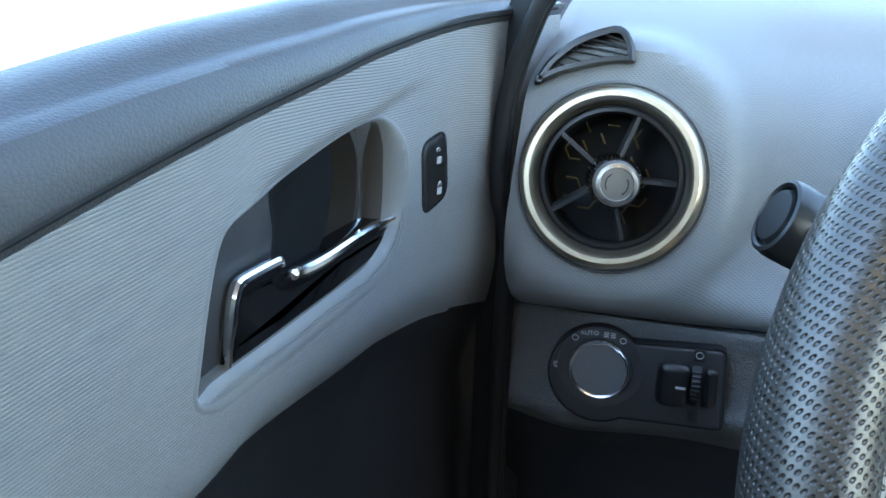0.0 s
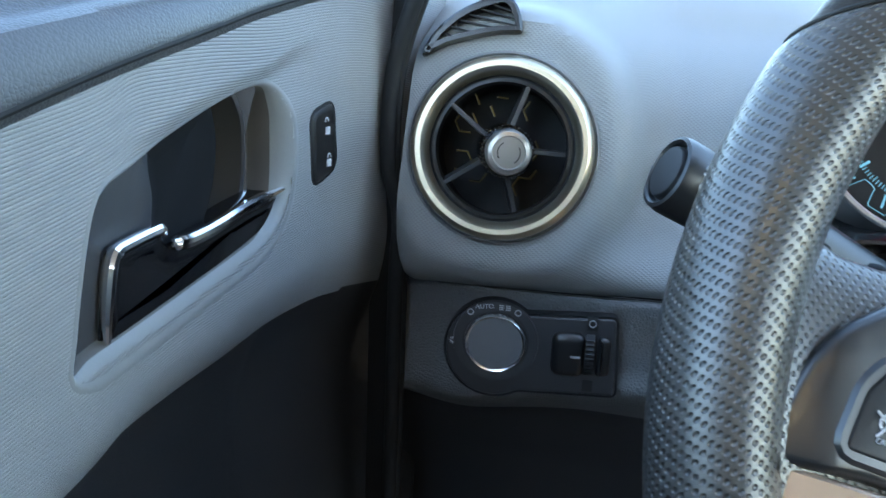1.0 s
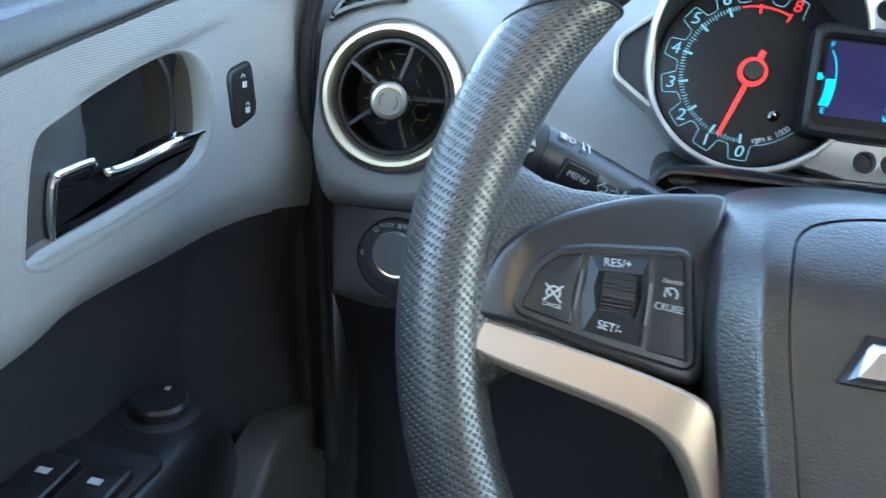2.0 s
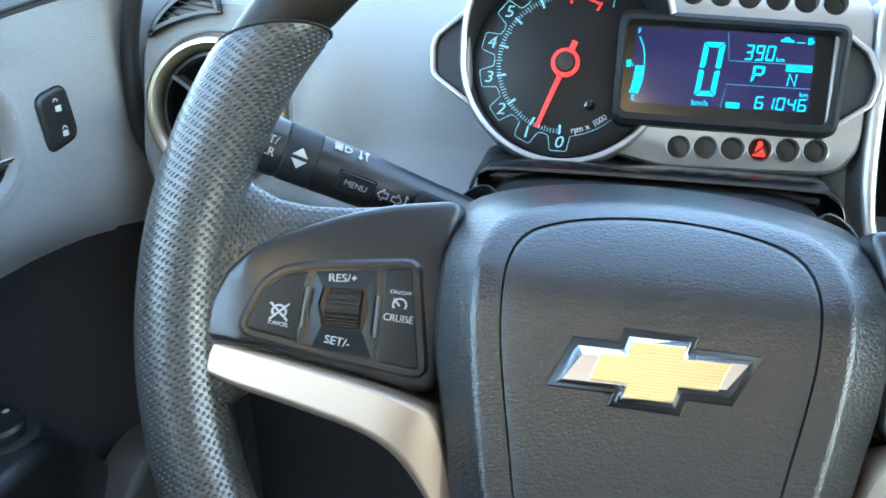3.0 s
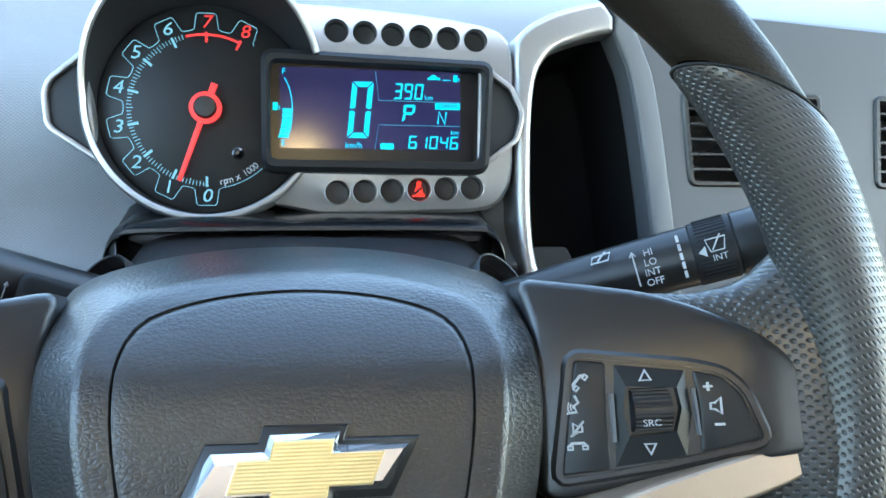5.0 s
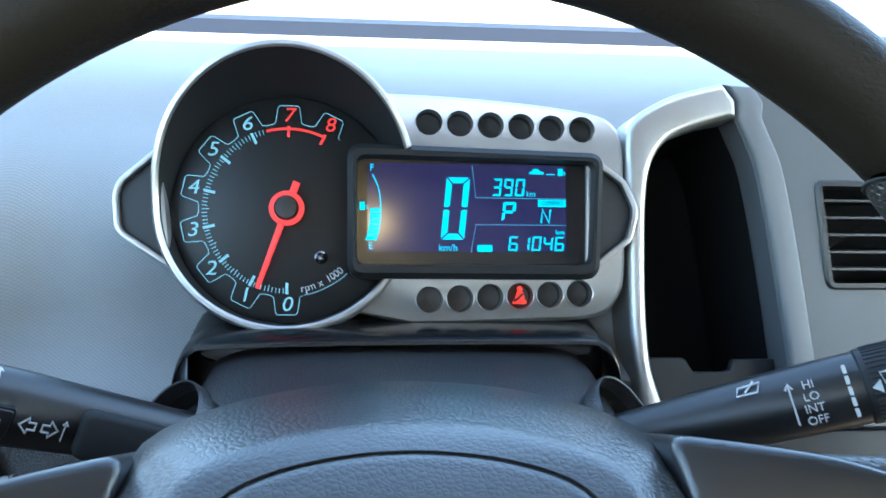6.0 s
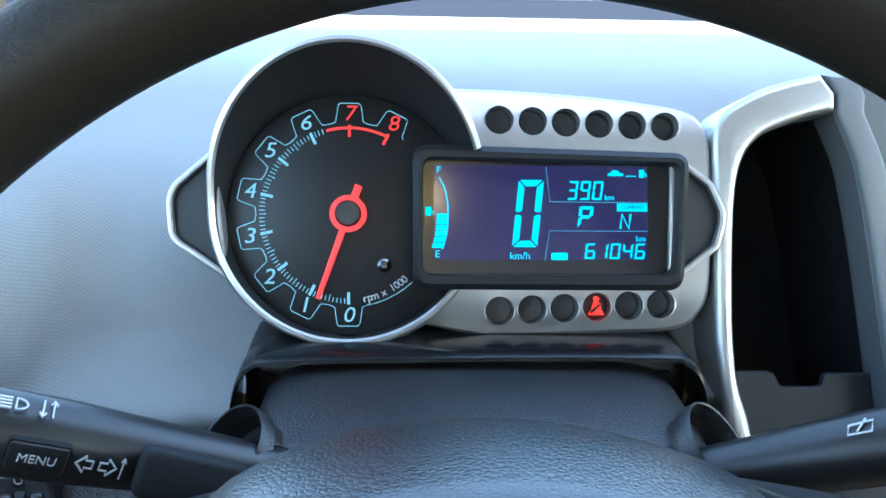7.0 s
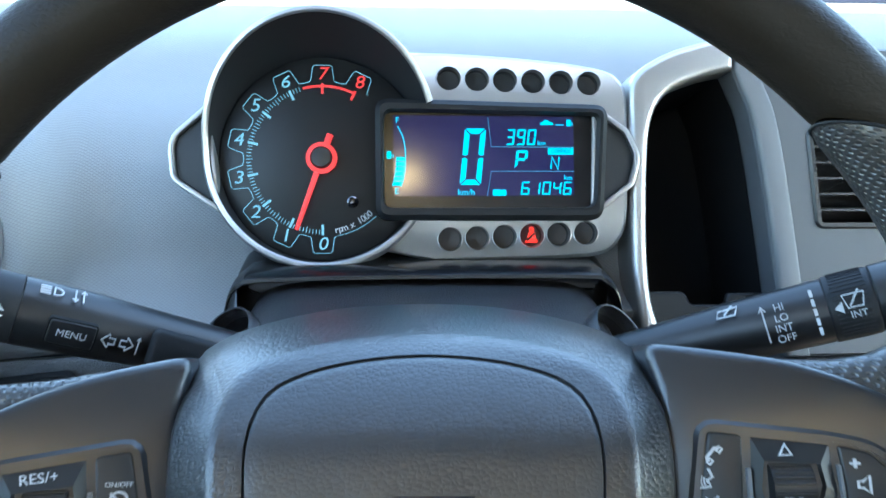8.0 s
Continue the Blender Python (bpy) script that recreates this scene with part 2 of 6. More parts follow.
def screen_material():
    m, n, l, p = nodes_of("lcd_glass")
    co = n.new("ShaderNodeTexCoord").outputs["Object"]
    big = n.new("ShaderNodeTexNoise")
    big.inputs["Scale"].default_value = 20
    l.new(co, big.inputs["Vector"])
    mix = n.new("ShaderNodeMix")
    mix.data_type = "RGBA"
    mix.inputs["A"].default_value = (0.008, 0.008, 0.045, 1)
    mix.inputs["B"].default_value = (0.016, 0.014, 0.075, 1)
    l.new(big.outputs["Fac"], mix.inputs["Factor"])
    l.new(mix.outputs["Result"], p.inputs["Emission Color"])
    p.inputs["Emission Strength"].default_value = 0.9 * LIT
    p.inputs["Base Color"].default_value = (0.01, 0.01, 0.02, 1)
    p.inputs["Roughness"].default_value = 0.13
    p.inputs["Specular IOR Level"].default_value = 0.5
    return m


SCREEN = screen_material()


def lamp_material():
    m, n, l, p = nodes_of("warm_source_lens")
    p.inputs["Base Color"].default_value = (0.8, 0.7, 0.5, 1)
    p.inputs["Emission Color"].default_value = (1.0, 0.72, 0.34, 1)
    p.inputs["Emission Strength"].default_value = 8.0
    return m


WARM_SOURCE = lamp_material()


# ---------------------------------------------------------------- mesh tools
def finish(name, bm, material, sharp=35):
    me = bpy.data.meshes.new(name)
    bm.normal_update()
    bm.to_mesh(me)
    bm.free()
    me.materials.append(material)
    for f in me.polygons:
        f.use_smooth = True
    me.set_sharp_from_angle(angle=radians(sharp))
    return new(name, me)


def part(name, bm, material, parent, label="", sharp=35):
    ob = finish(name, bm, material, sharp)
    ob.parent = parent
    if label:
        ob["label"] = label
    return ob


def thing(name, m, label, category, group="", kind=""):
    ob = new(name)
    ob.empty_display_size = 0.02
    ob.matrix_basis = m
    return tagged(ob, label, category, group, kind)


def smooth_line(pts, n=8, closed=False):
    """Catmull-Rom through points of any dimension."""
    P = [np.array(p, float) for p in pts]
    out, k = [], len(P)
    for i in range(k if closed else k - 1):
        a = P[(i - 1) % k] if closed or i > 0 else 2 * P[0] - P[1]
        b, c = P[i], P[(i + 1) % k]
        d = P[(i + 2) % k] if closed or i + 2 < k else 2 * P[-1] - P[-2]
        for j in range(n):
            t = j / n
            out.append(0.5 * (2 * b + (c - a) * t + (2 * a - 5 * b + 4 * c - d) * t * t + (3 * b - 3 * c + d - a) * t ** 3))
    if not closed:
        out.append(P[-1])
    return [tuple(float(v) for v in p) for p in out]


def rounded(pts, r, n=4):
    """A closed polygon with its corners rounded by radius r."""
    out, k = [], len(pts)
    for i in range(k):
        a, b, c = (Vector(pts[(i + d) % k]) for d in (-1, 0, 1))
        e1, e2 = (a - b), (c - b)
        d = min(r, e1.length * 0.45, e2.length * 0.45)
        p, q = b + e1.normalized() * d, b + e2.normalized() * d
        for j in range(n + 1):
            t = j / n
            out.append(tuple(p * (1 - t) ** 2 + b * 2 * t * (1 - t) + q * t * t))
    return out


def circle(x, y, r, n=32, ry=None):
    return [(x + r * math.cos(2 * math.pi * i / n), y + (ry or r) * math.sin(2 * math.pi * i / n)) for i in range(n)]


def area2(pts):
    return 0.5 * sum(pts[i - 1][0] * pts[i][1] - pts[i][0] * pts[i - 1][1] for i in range(len(pts)))


def ccw(pts):
    return list(pts) if area2(pts) > 0 else list(reversed(pts))


def inset(pts, d):
    """Moves a counter-clockwise outline inwards by d."""
    out, k = [], len(pts)
    for i in range(k):
        a, b, c = (Vector(pts[(i + j) % k][:2]) for j in (-1, 0, 1))
        n1, n2 = Vector((-(b - a).y, (b - a).x)), Vector((-(c - b).y, (c - b).x))
        n = (n1.normalized() if n1.length > 1e-9 else n2.normalized()) + (n2.normalized() if n2.length > 1e-9 else n1.normalized())
        n = n.normalized() if n.length > 1e-6 else Vector((0, 0))
        out.append((b.x + n.x * d, b.y + n.y * d))
    return out


def add_rings(bm, rings, closed=True, cap0=False, cap1=False):
    vs = [[bm.verts.new(p) for p in r] for r in rings]
    for a, b in zip(vs, vs[1:]):
        k = len(a)
        for i in range(k if closed else k - 1):
            j = (i + 1) % k
            bm.faces.new((a[i], a[j], b[j], b[i]))
    if cap0:
        bm.faces.new(list(reversed(vs[0])))
    if cap1:
        bm.faces.new(vs[-1])
    return vs


def loft(rings, closed=True, cap0=False, cap1=False):
    bm = bmesh.new()
    add_rings(bm, rings, closed, cap0, cap1)
    return bm


def slab(outline, z0, z1, bevel=0.0, steps=3, bm=None):
    """A plate of that outline from z0 up to z1, its front edge rounded."""
    o = ccw(outline)
    bm = bm or bmesh.new()
    rings = [[(x, y, z0) for x, y in o]]
    if bevel:
        for i in range(steps + 1):
            a = math.pi / 2 * i / steps
            s = inset(o, bevel * (1 - math.cos(a)))
            rings.append([(x, y, z1 - bevel + bevel * math.sin(a)) for x, y in s])
    else:
        rings.append([(x, y, z1) for x, y in o])
    add_rings(bm, rings, cap0=True, cap1=True)
    return bm


def plate(outline, holes, z0, z1, bevel=0.0):
    """A plate with holes through it, walls included."""
    bm = bmesh.new()
    edges = []
    o = ccw(outline)
    face_o = inset(o, bevel) if bevel else o
    loops = []
    for pts in [face_o] + [ccw(h) for h in holes]:
        vs = [bm.verts.new((x, y, z1)) for x, y in pts]
        loops.append(vs)
        for i in range(len(vs)):
            edges.append(bm.edges.new((vs[i - 1], vs[i])))
    bmesh.ops.triangle_fill(bm, use_beauty=True, use_dissolve=False, edges=edges, normal=(0, 0, 1))
    low = [bm.verts.new((x, y, z1 - bevel)) for x, y in o] if bevel else loops[0]
    base = [bm.verts.new((x, y, z0)) for x, y in o]
    k = len(o)
    for i in range(k):
        j = (i + 1) % k
        if bevel:
            bm.faces.new((low[i], low[j], loops[0][j], loops[0][i]))
        bm.faces.new((base[i], base[j], low[j], low[i]))
    for vs in loops[1:]:
        bot = [bm.verts.new((v.co.x, v.co.y, z0)) for v in vs]
        k = len(vs)
        for i in range(k):
            j = (i + 1) % k
            bm.faces.new((vs[i], vs[j], bot[j], bot[i]))
    bmesh.ops.recalc_face_normals(bm, faces=bm.faces)
    return bm


def lathe(profile, n=48, center=(0, 0, 0), bm=None):
    """Turns (radius, height) points round the z axis through center."""
    bm = bm or bmesh.new()
    cx, cy, cz = center
    rings = [[(cx + r * math.cos(2 * math.pi * i / n), cy + r * math.sin(2 * math.pi * i / n), cz + z) for i in range(n)] for r, z in profile]
    add_rings(bm, rings)
    return bm


def sweep(path, radius, n=10, closed=False, bm=None, squash=1.0):
    """A tube along a line; radius is a number or a function of 0..1."""
    bm = bm or bmesh.new()
    P = [Vector(p) for p in path]
    k = len(P)
    rings, prev = [], None
    for i, p in enumerate(P):
        a = P[(i - 1) % k] if closed or i else p
        b = P[(i + 1) % k] if closed or i < k - 1 else p
        t = (b - a).normalized()
        if prev is None:
            side = t.cross(Vector((0, 0, 1)))
            if side.length < 0.1:
                side = t.cross(Vector((0, 1, 0)))
        else:
            side = prev - t * prev.dot(t)
        side.normalize()
        prev = side
        up = side.cross(t)
        r = radius(i / max(1, k - 1)) if callable(radius) else radius
        rings.append([p + side * (r * math.cos(2 * math.pi * j / n)) + up * (r * squash * math.sin(2 * math.pi * j / n)) for j in range(n)])
    if closed:
        rings.append(rings[0])
        add_rings(bm, rings)
        bmesh.ops.remove_doubles(bm, verts=bm.verts, dist=1e-7)
    else:
        add_rings(bm, rings, cap0=True, cap1=True)
    bmesh.ops.recalc_face_normals(bm, faces=bm.faces)
    return bm


def frame_plate(outline, width, z0, z1, bevel):
    """A closed frame of even width that follows an outline, its front edges rounded off."""
    o = ccw(outline)
    rings = [(0, z0), (0, z1 - bevel), (bevel * 0.3, z1 - bevel * 0.3), (bevel, z1), (width - bevel, z1), (width - bevel * 0.3, z1 - bevel * 0.3), (width, z1 - bevel), (width, z0)]
    bm = loft([[(x, y, z) for x, y in (inset(o, d) if d else o)] for d, z in rings])
    bmesh.ops.recalc_face_normals(bm, faces=bm.faces)
    return bm


def ribbon(pts, width, z, thick=0.0002, closed=False, bm=None):
    """A flat raised line of that width."""
    bm = bm or bmesh.new()
    P = [Vector(p[:2]) for p in pts]
    k = len(P)
    L, R = [], []
    for i, p in enumerate(P):
        a = P[(i - 1) % k] if closed or i else p
        b = P[(i + 1) % k] if closed or i < k - 1 else p
        t = (b - a).normalized()
        q = Vector((-t.y, t.x)) * width / 2
        L.append(p + q)
        R.append(p - q)
    rings = [[(r.x, r.y, z - 0.0003), (r.x, r.y, z + thick), (q.x, q.y, z + thick), (q.x, q.y, z - 0.0003)] for q, r in zip(L, R)]
    if closed:
        rings.append(rings[0])
    add_rings(bm, rings, cap0=not closed, cap1=not closed)
    bmesh.ops.recalc_face_normals(bm, faces=bm.faces)
    return bm


def bars(rects, z, thick=0.0002, bm=None):
    """Small raised quadrilaterals, each a list of four corners."""
    bm = bm or bmesh.new()
    for r in rects:
        slab(r, z - 0.0003, z + thick, bm=bm)
    return bm


def lettering(body, size, x, y, z, parent, material, turn=0.0, name="lettering", shear=0.0, wide=1.0, m=None, bold=0.0):
    cu = bpy.data.curves.new(name, "FONT")
    cu.body, cu.size, cu.shear, cu.extrude, cu.offset = body, size, shear, 0.00012, bold
    cu.align_x, cu.align_y, cu.resolution_u = "CENTER", "CENTER", 3
    tmp = bpy.data.objects.new(name, cu)
    me = bpy.data.meshes.new_from_object(tmp)
    bpy.data.objects.remove(tmp)
    me.transform((m or Matrix()) @ Matrix.Translation((x, y, z)) @ Matrix.Rotation(radians(turn), 4, "Z") @ Matrix.Diagonal((wide, 1, 1, 1)))
    me.materials.clear()
    me.materials.append(material)
    ob = new(name, me)
    ob.parent = parent
    return ob


def sheet(fn, us, vs, back=None):
    """A surface fn(u, v) over two lists of parameters; back: thickness vector."""
    bm = bmesh.new()
    rows = [[Vector(fn(u, v)) for u in us] for v in vs]
    grid = add_rings(bm, rows, closed=False)
    # metric sheet coordinates along both ways
    uv = bm.loops.layers.uv.new("UVMap")
    at = {}
    for i, row in enumerate(rows):
        for j, p in enumerate(row):
            ulen = at[grid[i][j - 1]][0] + (rows[0][j] - rows[0][j - 1]).length if j else 0.0
            vlen = at[grid[i - 1][j]][1] + (p - rows[i - 1][j]).length if i else 0.0
            at[grid[i][j]] = (ulen, vlen)
    for f in bm.faces:
        for lp in f.loops:
            lp[uv].uv = at[lp.vert]
    if back is not None:
        geo = bmesh.ops.extrude_face_region(bm, geom=bm.faces[:])
        bmesh.ops.translate(bm, verts=[g for g in geo["geom"] if isinstance(g, bmesh.types.BMVert)], vec=back)
    bmesh.ops.recalc_face_normals(bm, faces=bm.faces)
    return bm


def span(a, b, n):
    return [a + (b - a) * i / n for i in range(n + 1)]


def tilted(x, y, z, deg):
    """A frame whose xy plane faces the driver, its top leaning away by deg."""
    return pose(x, y, z, 90 - deg)


def box(x0, x1, y0, y1, z0, z1, bm=None):
    bm = bm or bmesh.new()
    vs = [bm.verts.new((x, y, z)) for z in (z0, z1) for x, y in ((x0, y0), (x1, y0), (x1, y1), (x0, y1))]
    for f in ((3, 2, 1, 0), (4, 5, 6, 7), (0, 1, 5, 4), (1, 2, 6, 5), (2, 3, 7, 6), (3, 0, 4, 7)):
        bm.faces.new([vs[i] for i in f])
    return bm


def mirror_x(pts, c):
    return [(2 * c - p[0], *p[1:]) for p in pts]


def lerp_table(table, v):
    ks = [a for a, _ in table]
    return float(np.interp(v, ks, [b for _, b in table]))


# ---------------------------------------------------------------- the setting: ground, car shell
def shell():
    tagged(finish("ground", box(-150, 150, -150, 150, -0.2, 0.0), CONCRETE), "pale sunlit concrete paving outside the car", "ground", kind="structure")
    tagged(finish("floor", box(-0.45, 1.15, -1.9, 0.75, 0.28, 0.32), CARPET), "brown-grey carpeted car floor", "floor", kind="structure")
    tagged(finish("ceiling", box(-0.30, 1.02, -1.7, -0.20, 1.42, 1.45), LINER), "pale cloth roof lining of the car", "ceiling", kind="structure")
    tagged(finish("wall_firewall", box(-0.45, 1.15, 0.62, 0.66, 0.30, 1.00), VOID), "black bulkhead behind the dashboard", "bulkhead", kind="structure")
    # Out of view; this wall's height is set to hold back rear light.
    tagged(finish("wall_rear", box(-0.45, 1.15, -1.24, -1.20, 0.30, 1.26), SEAT), "unseen brown-grey cloth wall, added to hold back light from behind", "wall", kind="structure")
    # Out of view; cut low so more light reaches the driver's door.
    tagged(finish("wall_right", box(1.06, 1.12, -1.86, 0.62, 0.30, 0.96), GREY_PLAIN), "unseen grey door panel on the passenger side, kept low to let light in", "wall", kind="structure")
    tagged(finish("wall_left", box(-0.46, -0.42, -1.86, -0.62, 0.30, 1.03), GREY_PLAIN), "grey rear door panel on the driver's side", "wall", kind="structure")
    tagged(finish("wall_footwell", box(-0.44, -0.40, 0.0, 0.64, 0.30, 0.99), DOOR_DARK), "black footwell side panel", "wall", kind="structure")
    # Added black box that stops light leaking through the door gap.
    tagged(finish("wall_gap_block", box(-0.44, -0.268, 0.040, 0.07, 0.30, 1.02), DOOR_DARK), "black box behind the seal, added to keep light out of the gap", "wall", kind="structure")
    for a, b, lab in (((-0.40, 0.62, 1.0), (-0.32, -0.22, 1.43), "windscreen pillar"), ((1.08, 0.62, 1.0), (1.02, -0.22, 1.43), "windscreen pillar"),
                      ((-0.43, -0.80, 1.0), (-0.32, -0.86, 1.43), "centre pillar"), ((1.09, -0.80, 1.0), (1.02, -0.86, 1.43), "centre pillar"),
                      ((-0.43, -1.86, 1.0), (-0.32, -1.68, 1.43), "rear pillar"), ((1.09, -1.86, 1.0), (1.02, -1.68, 1.43), "rear pillar")):
        tagged(finish("trim_pillar", sweep([a, b], 0.035, n=12, squash=0.8), LINER), "grey cloth-covered " + lab + " of the car", "pillar", kind="structure")
    for x0, x1 in ((-0.33, -0.28), (1.0, 1.05)):
        tagged(finish("trim_roof_rail", box(x0, x1, -1.70, -0.21, 1.40, 1.46), LINER), "pale roof rail above the doors", "rail", kind="structure")


shell()


# Unseen warm source, added so the display shows its reflected glow.
def dome_lamp():
    t = thing("dome_lamp", pose(0.0, -0.89, 1.419), "unseen warm glowing disc in the roof lining, added for a reflected glow", "lamp")
    part("bezel", lathe([(0.046, 0.0), (0.044, -0.006), (0.032, -0.008), (0.030, -0.003)], 40), LINER, t)
    part("lens", lathe([(0.031, -0.003), (0.026, -0.007), (0.0, -0.008)], 40), WARM_SOURCE, t, "glowing warm disc")


dome_lamp()

# dashboard -------------------------------------------------------
VENT = tilted(-0.2340, -0.0330, 0.9700, 12)
VENT_INV = VENT.inverted()
DASH_LINE = smooth_line([(-0.016, 0.8975), (-0.0235, 0.9000), (-0.0305, 0.9050), (-0.0358, 0.9125), (-0.0385, 0.9220), (-0.0382, 0.933), (-0.036, 0.948), (-0.030, 0.972), (-0.018, 0.996), (0.004, 1.016), (0.045, 1.035), (0.11, 1.053), (0.20, 1.0655), (0.30, 1.0625), (0.42, 1.052), (0.60, 1.044)], 6)


def step(a, b, v):
    t = min(1.0, max(0.0, (v - a) / (b - a)))
    return t * t * (3 - 2 * t)


def dash_point(x, k):
    y, z = DASH_LINE[k]
    hollow = 0.040 * step(-0.205, -0.150, x) * step(1.056, 1.025, z) * step(0.886, 0.950, z)
    bin_room = 0.095 * step(0.118, 0.126, x) * step(0.45, 0.42, x) * step(1.030, 1.008, z)
    p = Vector((x, y + hollow + bin_room, z))
    p.z += 0.055 * (min(x, 0.10) + 0.275) * step(0.935, 0.900, z)
    # the end towards the door rolls away
    p.y += 0.012 * step(-0.268, -0.280, x)
    q = VENT_INV @ p
    d = math.hypot(q.x, q.y * (0.86 if q.y > 0 else 1.0))
    w = step(0.068, 0.049, d)
    if q.z < -0.002:
        q.z += (-0.002 - q.z) * w
    return VENT @ q


def dashboard():
    dash = thing("dashboard", Matrix(), "grey textured car dashboard with a raised round vent turret", "dashboard")
    xs = span(-0.2785, -0.14, 46) + span(-0.135, 1.05, 110)
    bm = sheet(lambda x, k: dash_point(x, int(k)), xs, range(len(DASH_LINE)))
    kill = []
    for f in bm.faces:
        c = f.calc_center_median()
        q = VENT_INV @ c
        if math.hypot(q.x, q.y) < 0.0385 and q.z > -0.03:
            kill.append(f)
    bmesh.ops.delete(bm, geom=kill, context="FACES")
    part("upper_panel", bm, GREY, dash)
    # windscreen-side shelf
    part("rear_shelf", box(-0.36, 1.06, 0.42, 0.66, 1.0, 1.0712), SLATE, dash, "dark grained shelf under the windscreen")
    # lower knee panel
    knee = smooth_line([(-0.0235, 0.8985), (-0.0245, 0.895), (-0.0235, 0.882), (-0.0245, 0.860), (-0.0275, 0.844), (-0.0240, 0.836), (-0.012, 0.828)], 5)

    def knee_lift(x):
        return 0.012 * step(-0.27, -0.17, x)

    def kp(x, k):
        y, z = knee[int(k)]
        return Vector((x, y + 0.016 * step(-0.23, -0.28, x), z + 0.055 * (x + 0.275) * step(0.826, 0.84, z) + knee_lift(x) * (1 - step(0.836, 0.870, z))))

    part("knee_panel", sheet(kp, span(-0.276, 0.104, 44), range(len(knee)), Vector((0, 0.006, 0))), KNEE, dash, "dark grained lower knee panel")
    # Footwell shade painted in: the lower sheet takes a darker plastic.
    under = smooth_line([(-0.012, 0.8285), (0.015, 0.79), (0.04, 0.72), (0.05, 0.60), (0.06, 0.32)], 4)
    part("knee_underside", sheet(lambda x, k: Vector((x, under[int(k)][0] + 0.016 * step(-0.23, -0.28, x), under[int(k)][1] + (knee_lift(x) + 0.0005 if int(k) < 3 else 0.0))), span(-0.276, 0.60, 40), range(len(under))), DOOR_DARK, dash, "underside of the dashboard, darkened for the footwell shade")
    part("seam", sweep([(x, -0.0200 + 0.012 * step(-0.23, -0.28, x), 0.8975 + 0.055 * (x + 0.275)) for x in span(-0.276, 0.1, 30)], 0.0012, n=8), RUBBER, dash)
    return dash


dashboard()
# side demister vent
def demister():
    m = VENT.copy()
    t = thing("demister_vent", m, "small fin-shaped black window demister vent", "air vent")
    o = [(-0.0405, 0.0365), (-0.0362, 0.0478), (-0.0252, 0.0588), (-0.0110, 0.0656), (-0.0042, 0.0652), (0.0, 0.0600), (0.0020, 0.0532), (0.0010, 0.0508), (-0.0070, 0.0497), (-0.0160, 0.0474), (-0.0300, 0.0422)]
    o = ccw(smooth_line(o, 4, closed=True))
    i = inset(o, 0.0032)
    part("frame", plate(o, [i], -0.03, 0.0025, 0.0012), GLOSS, t, "glossy black vent frame")
    part("duct", slab(inset(o, 0.002), -0.028, -0.012), VOID, t)
    for k in range(7):
        y = 0.0435 + 0.003 * k
        xs = [p[0] for p in i if abs(p[1] - y) < 0.002]
        if len(xs) < 2:
            continue
        a, b = min(xs), max(xs)
        part("slat", loft([[(a, y + 0.0022, -0.011), (b, y - 0.001, -0.011), (b, y - 0.0003, -0.011), (a, y + 0.0029, -0.011)],
                           [(a, y + 0.0012, 0.0008), (b, y - 0.002, 0.0008), (b, y - 0.0013, 0.0008), (a, y + 0.0019, 0.0008)]], cap0=True, cap1=True), VOID, t)


demister()


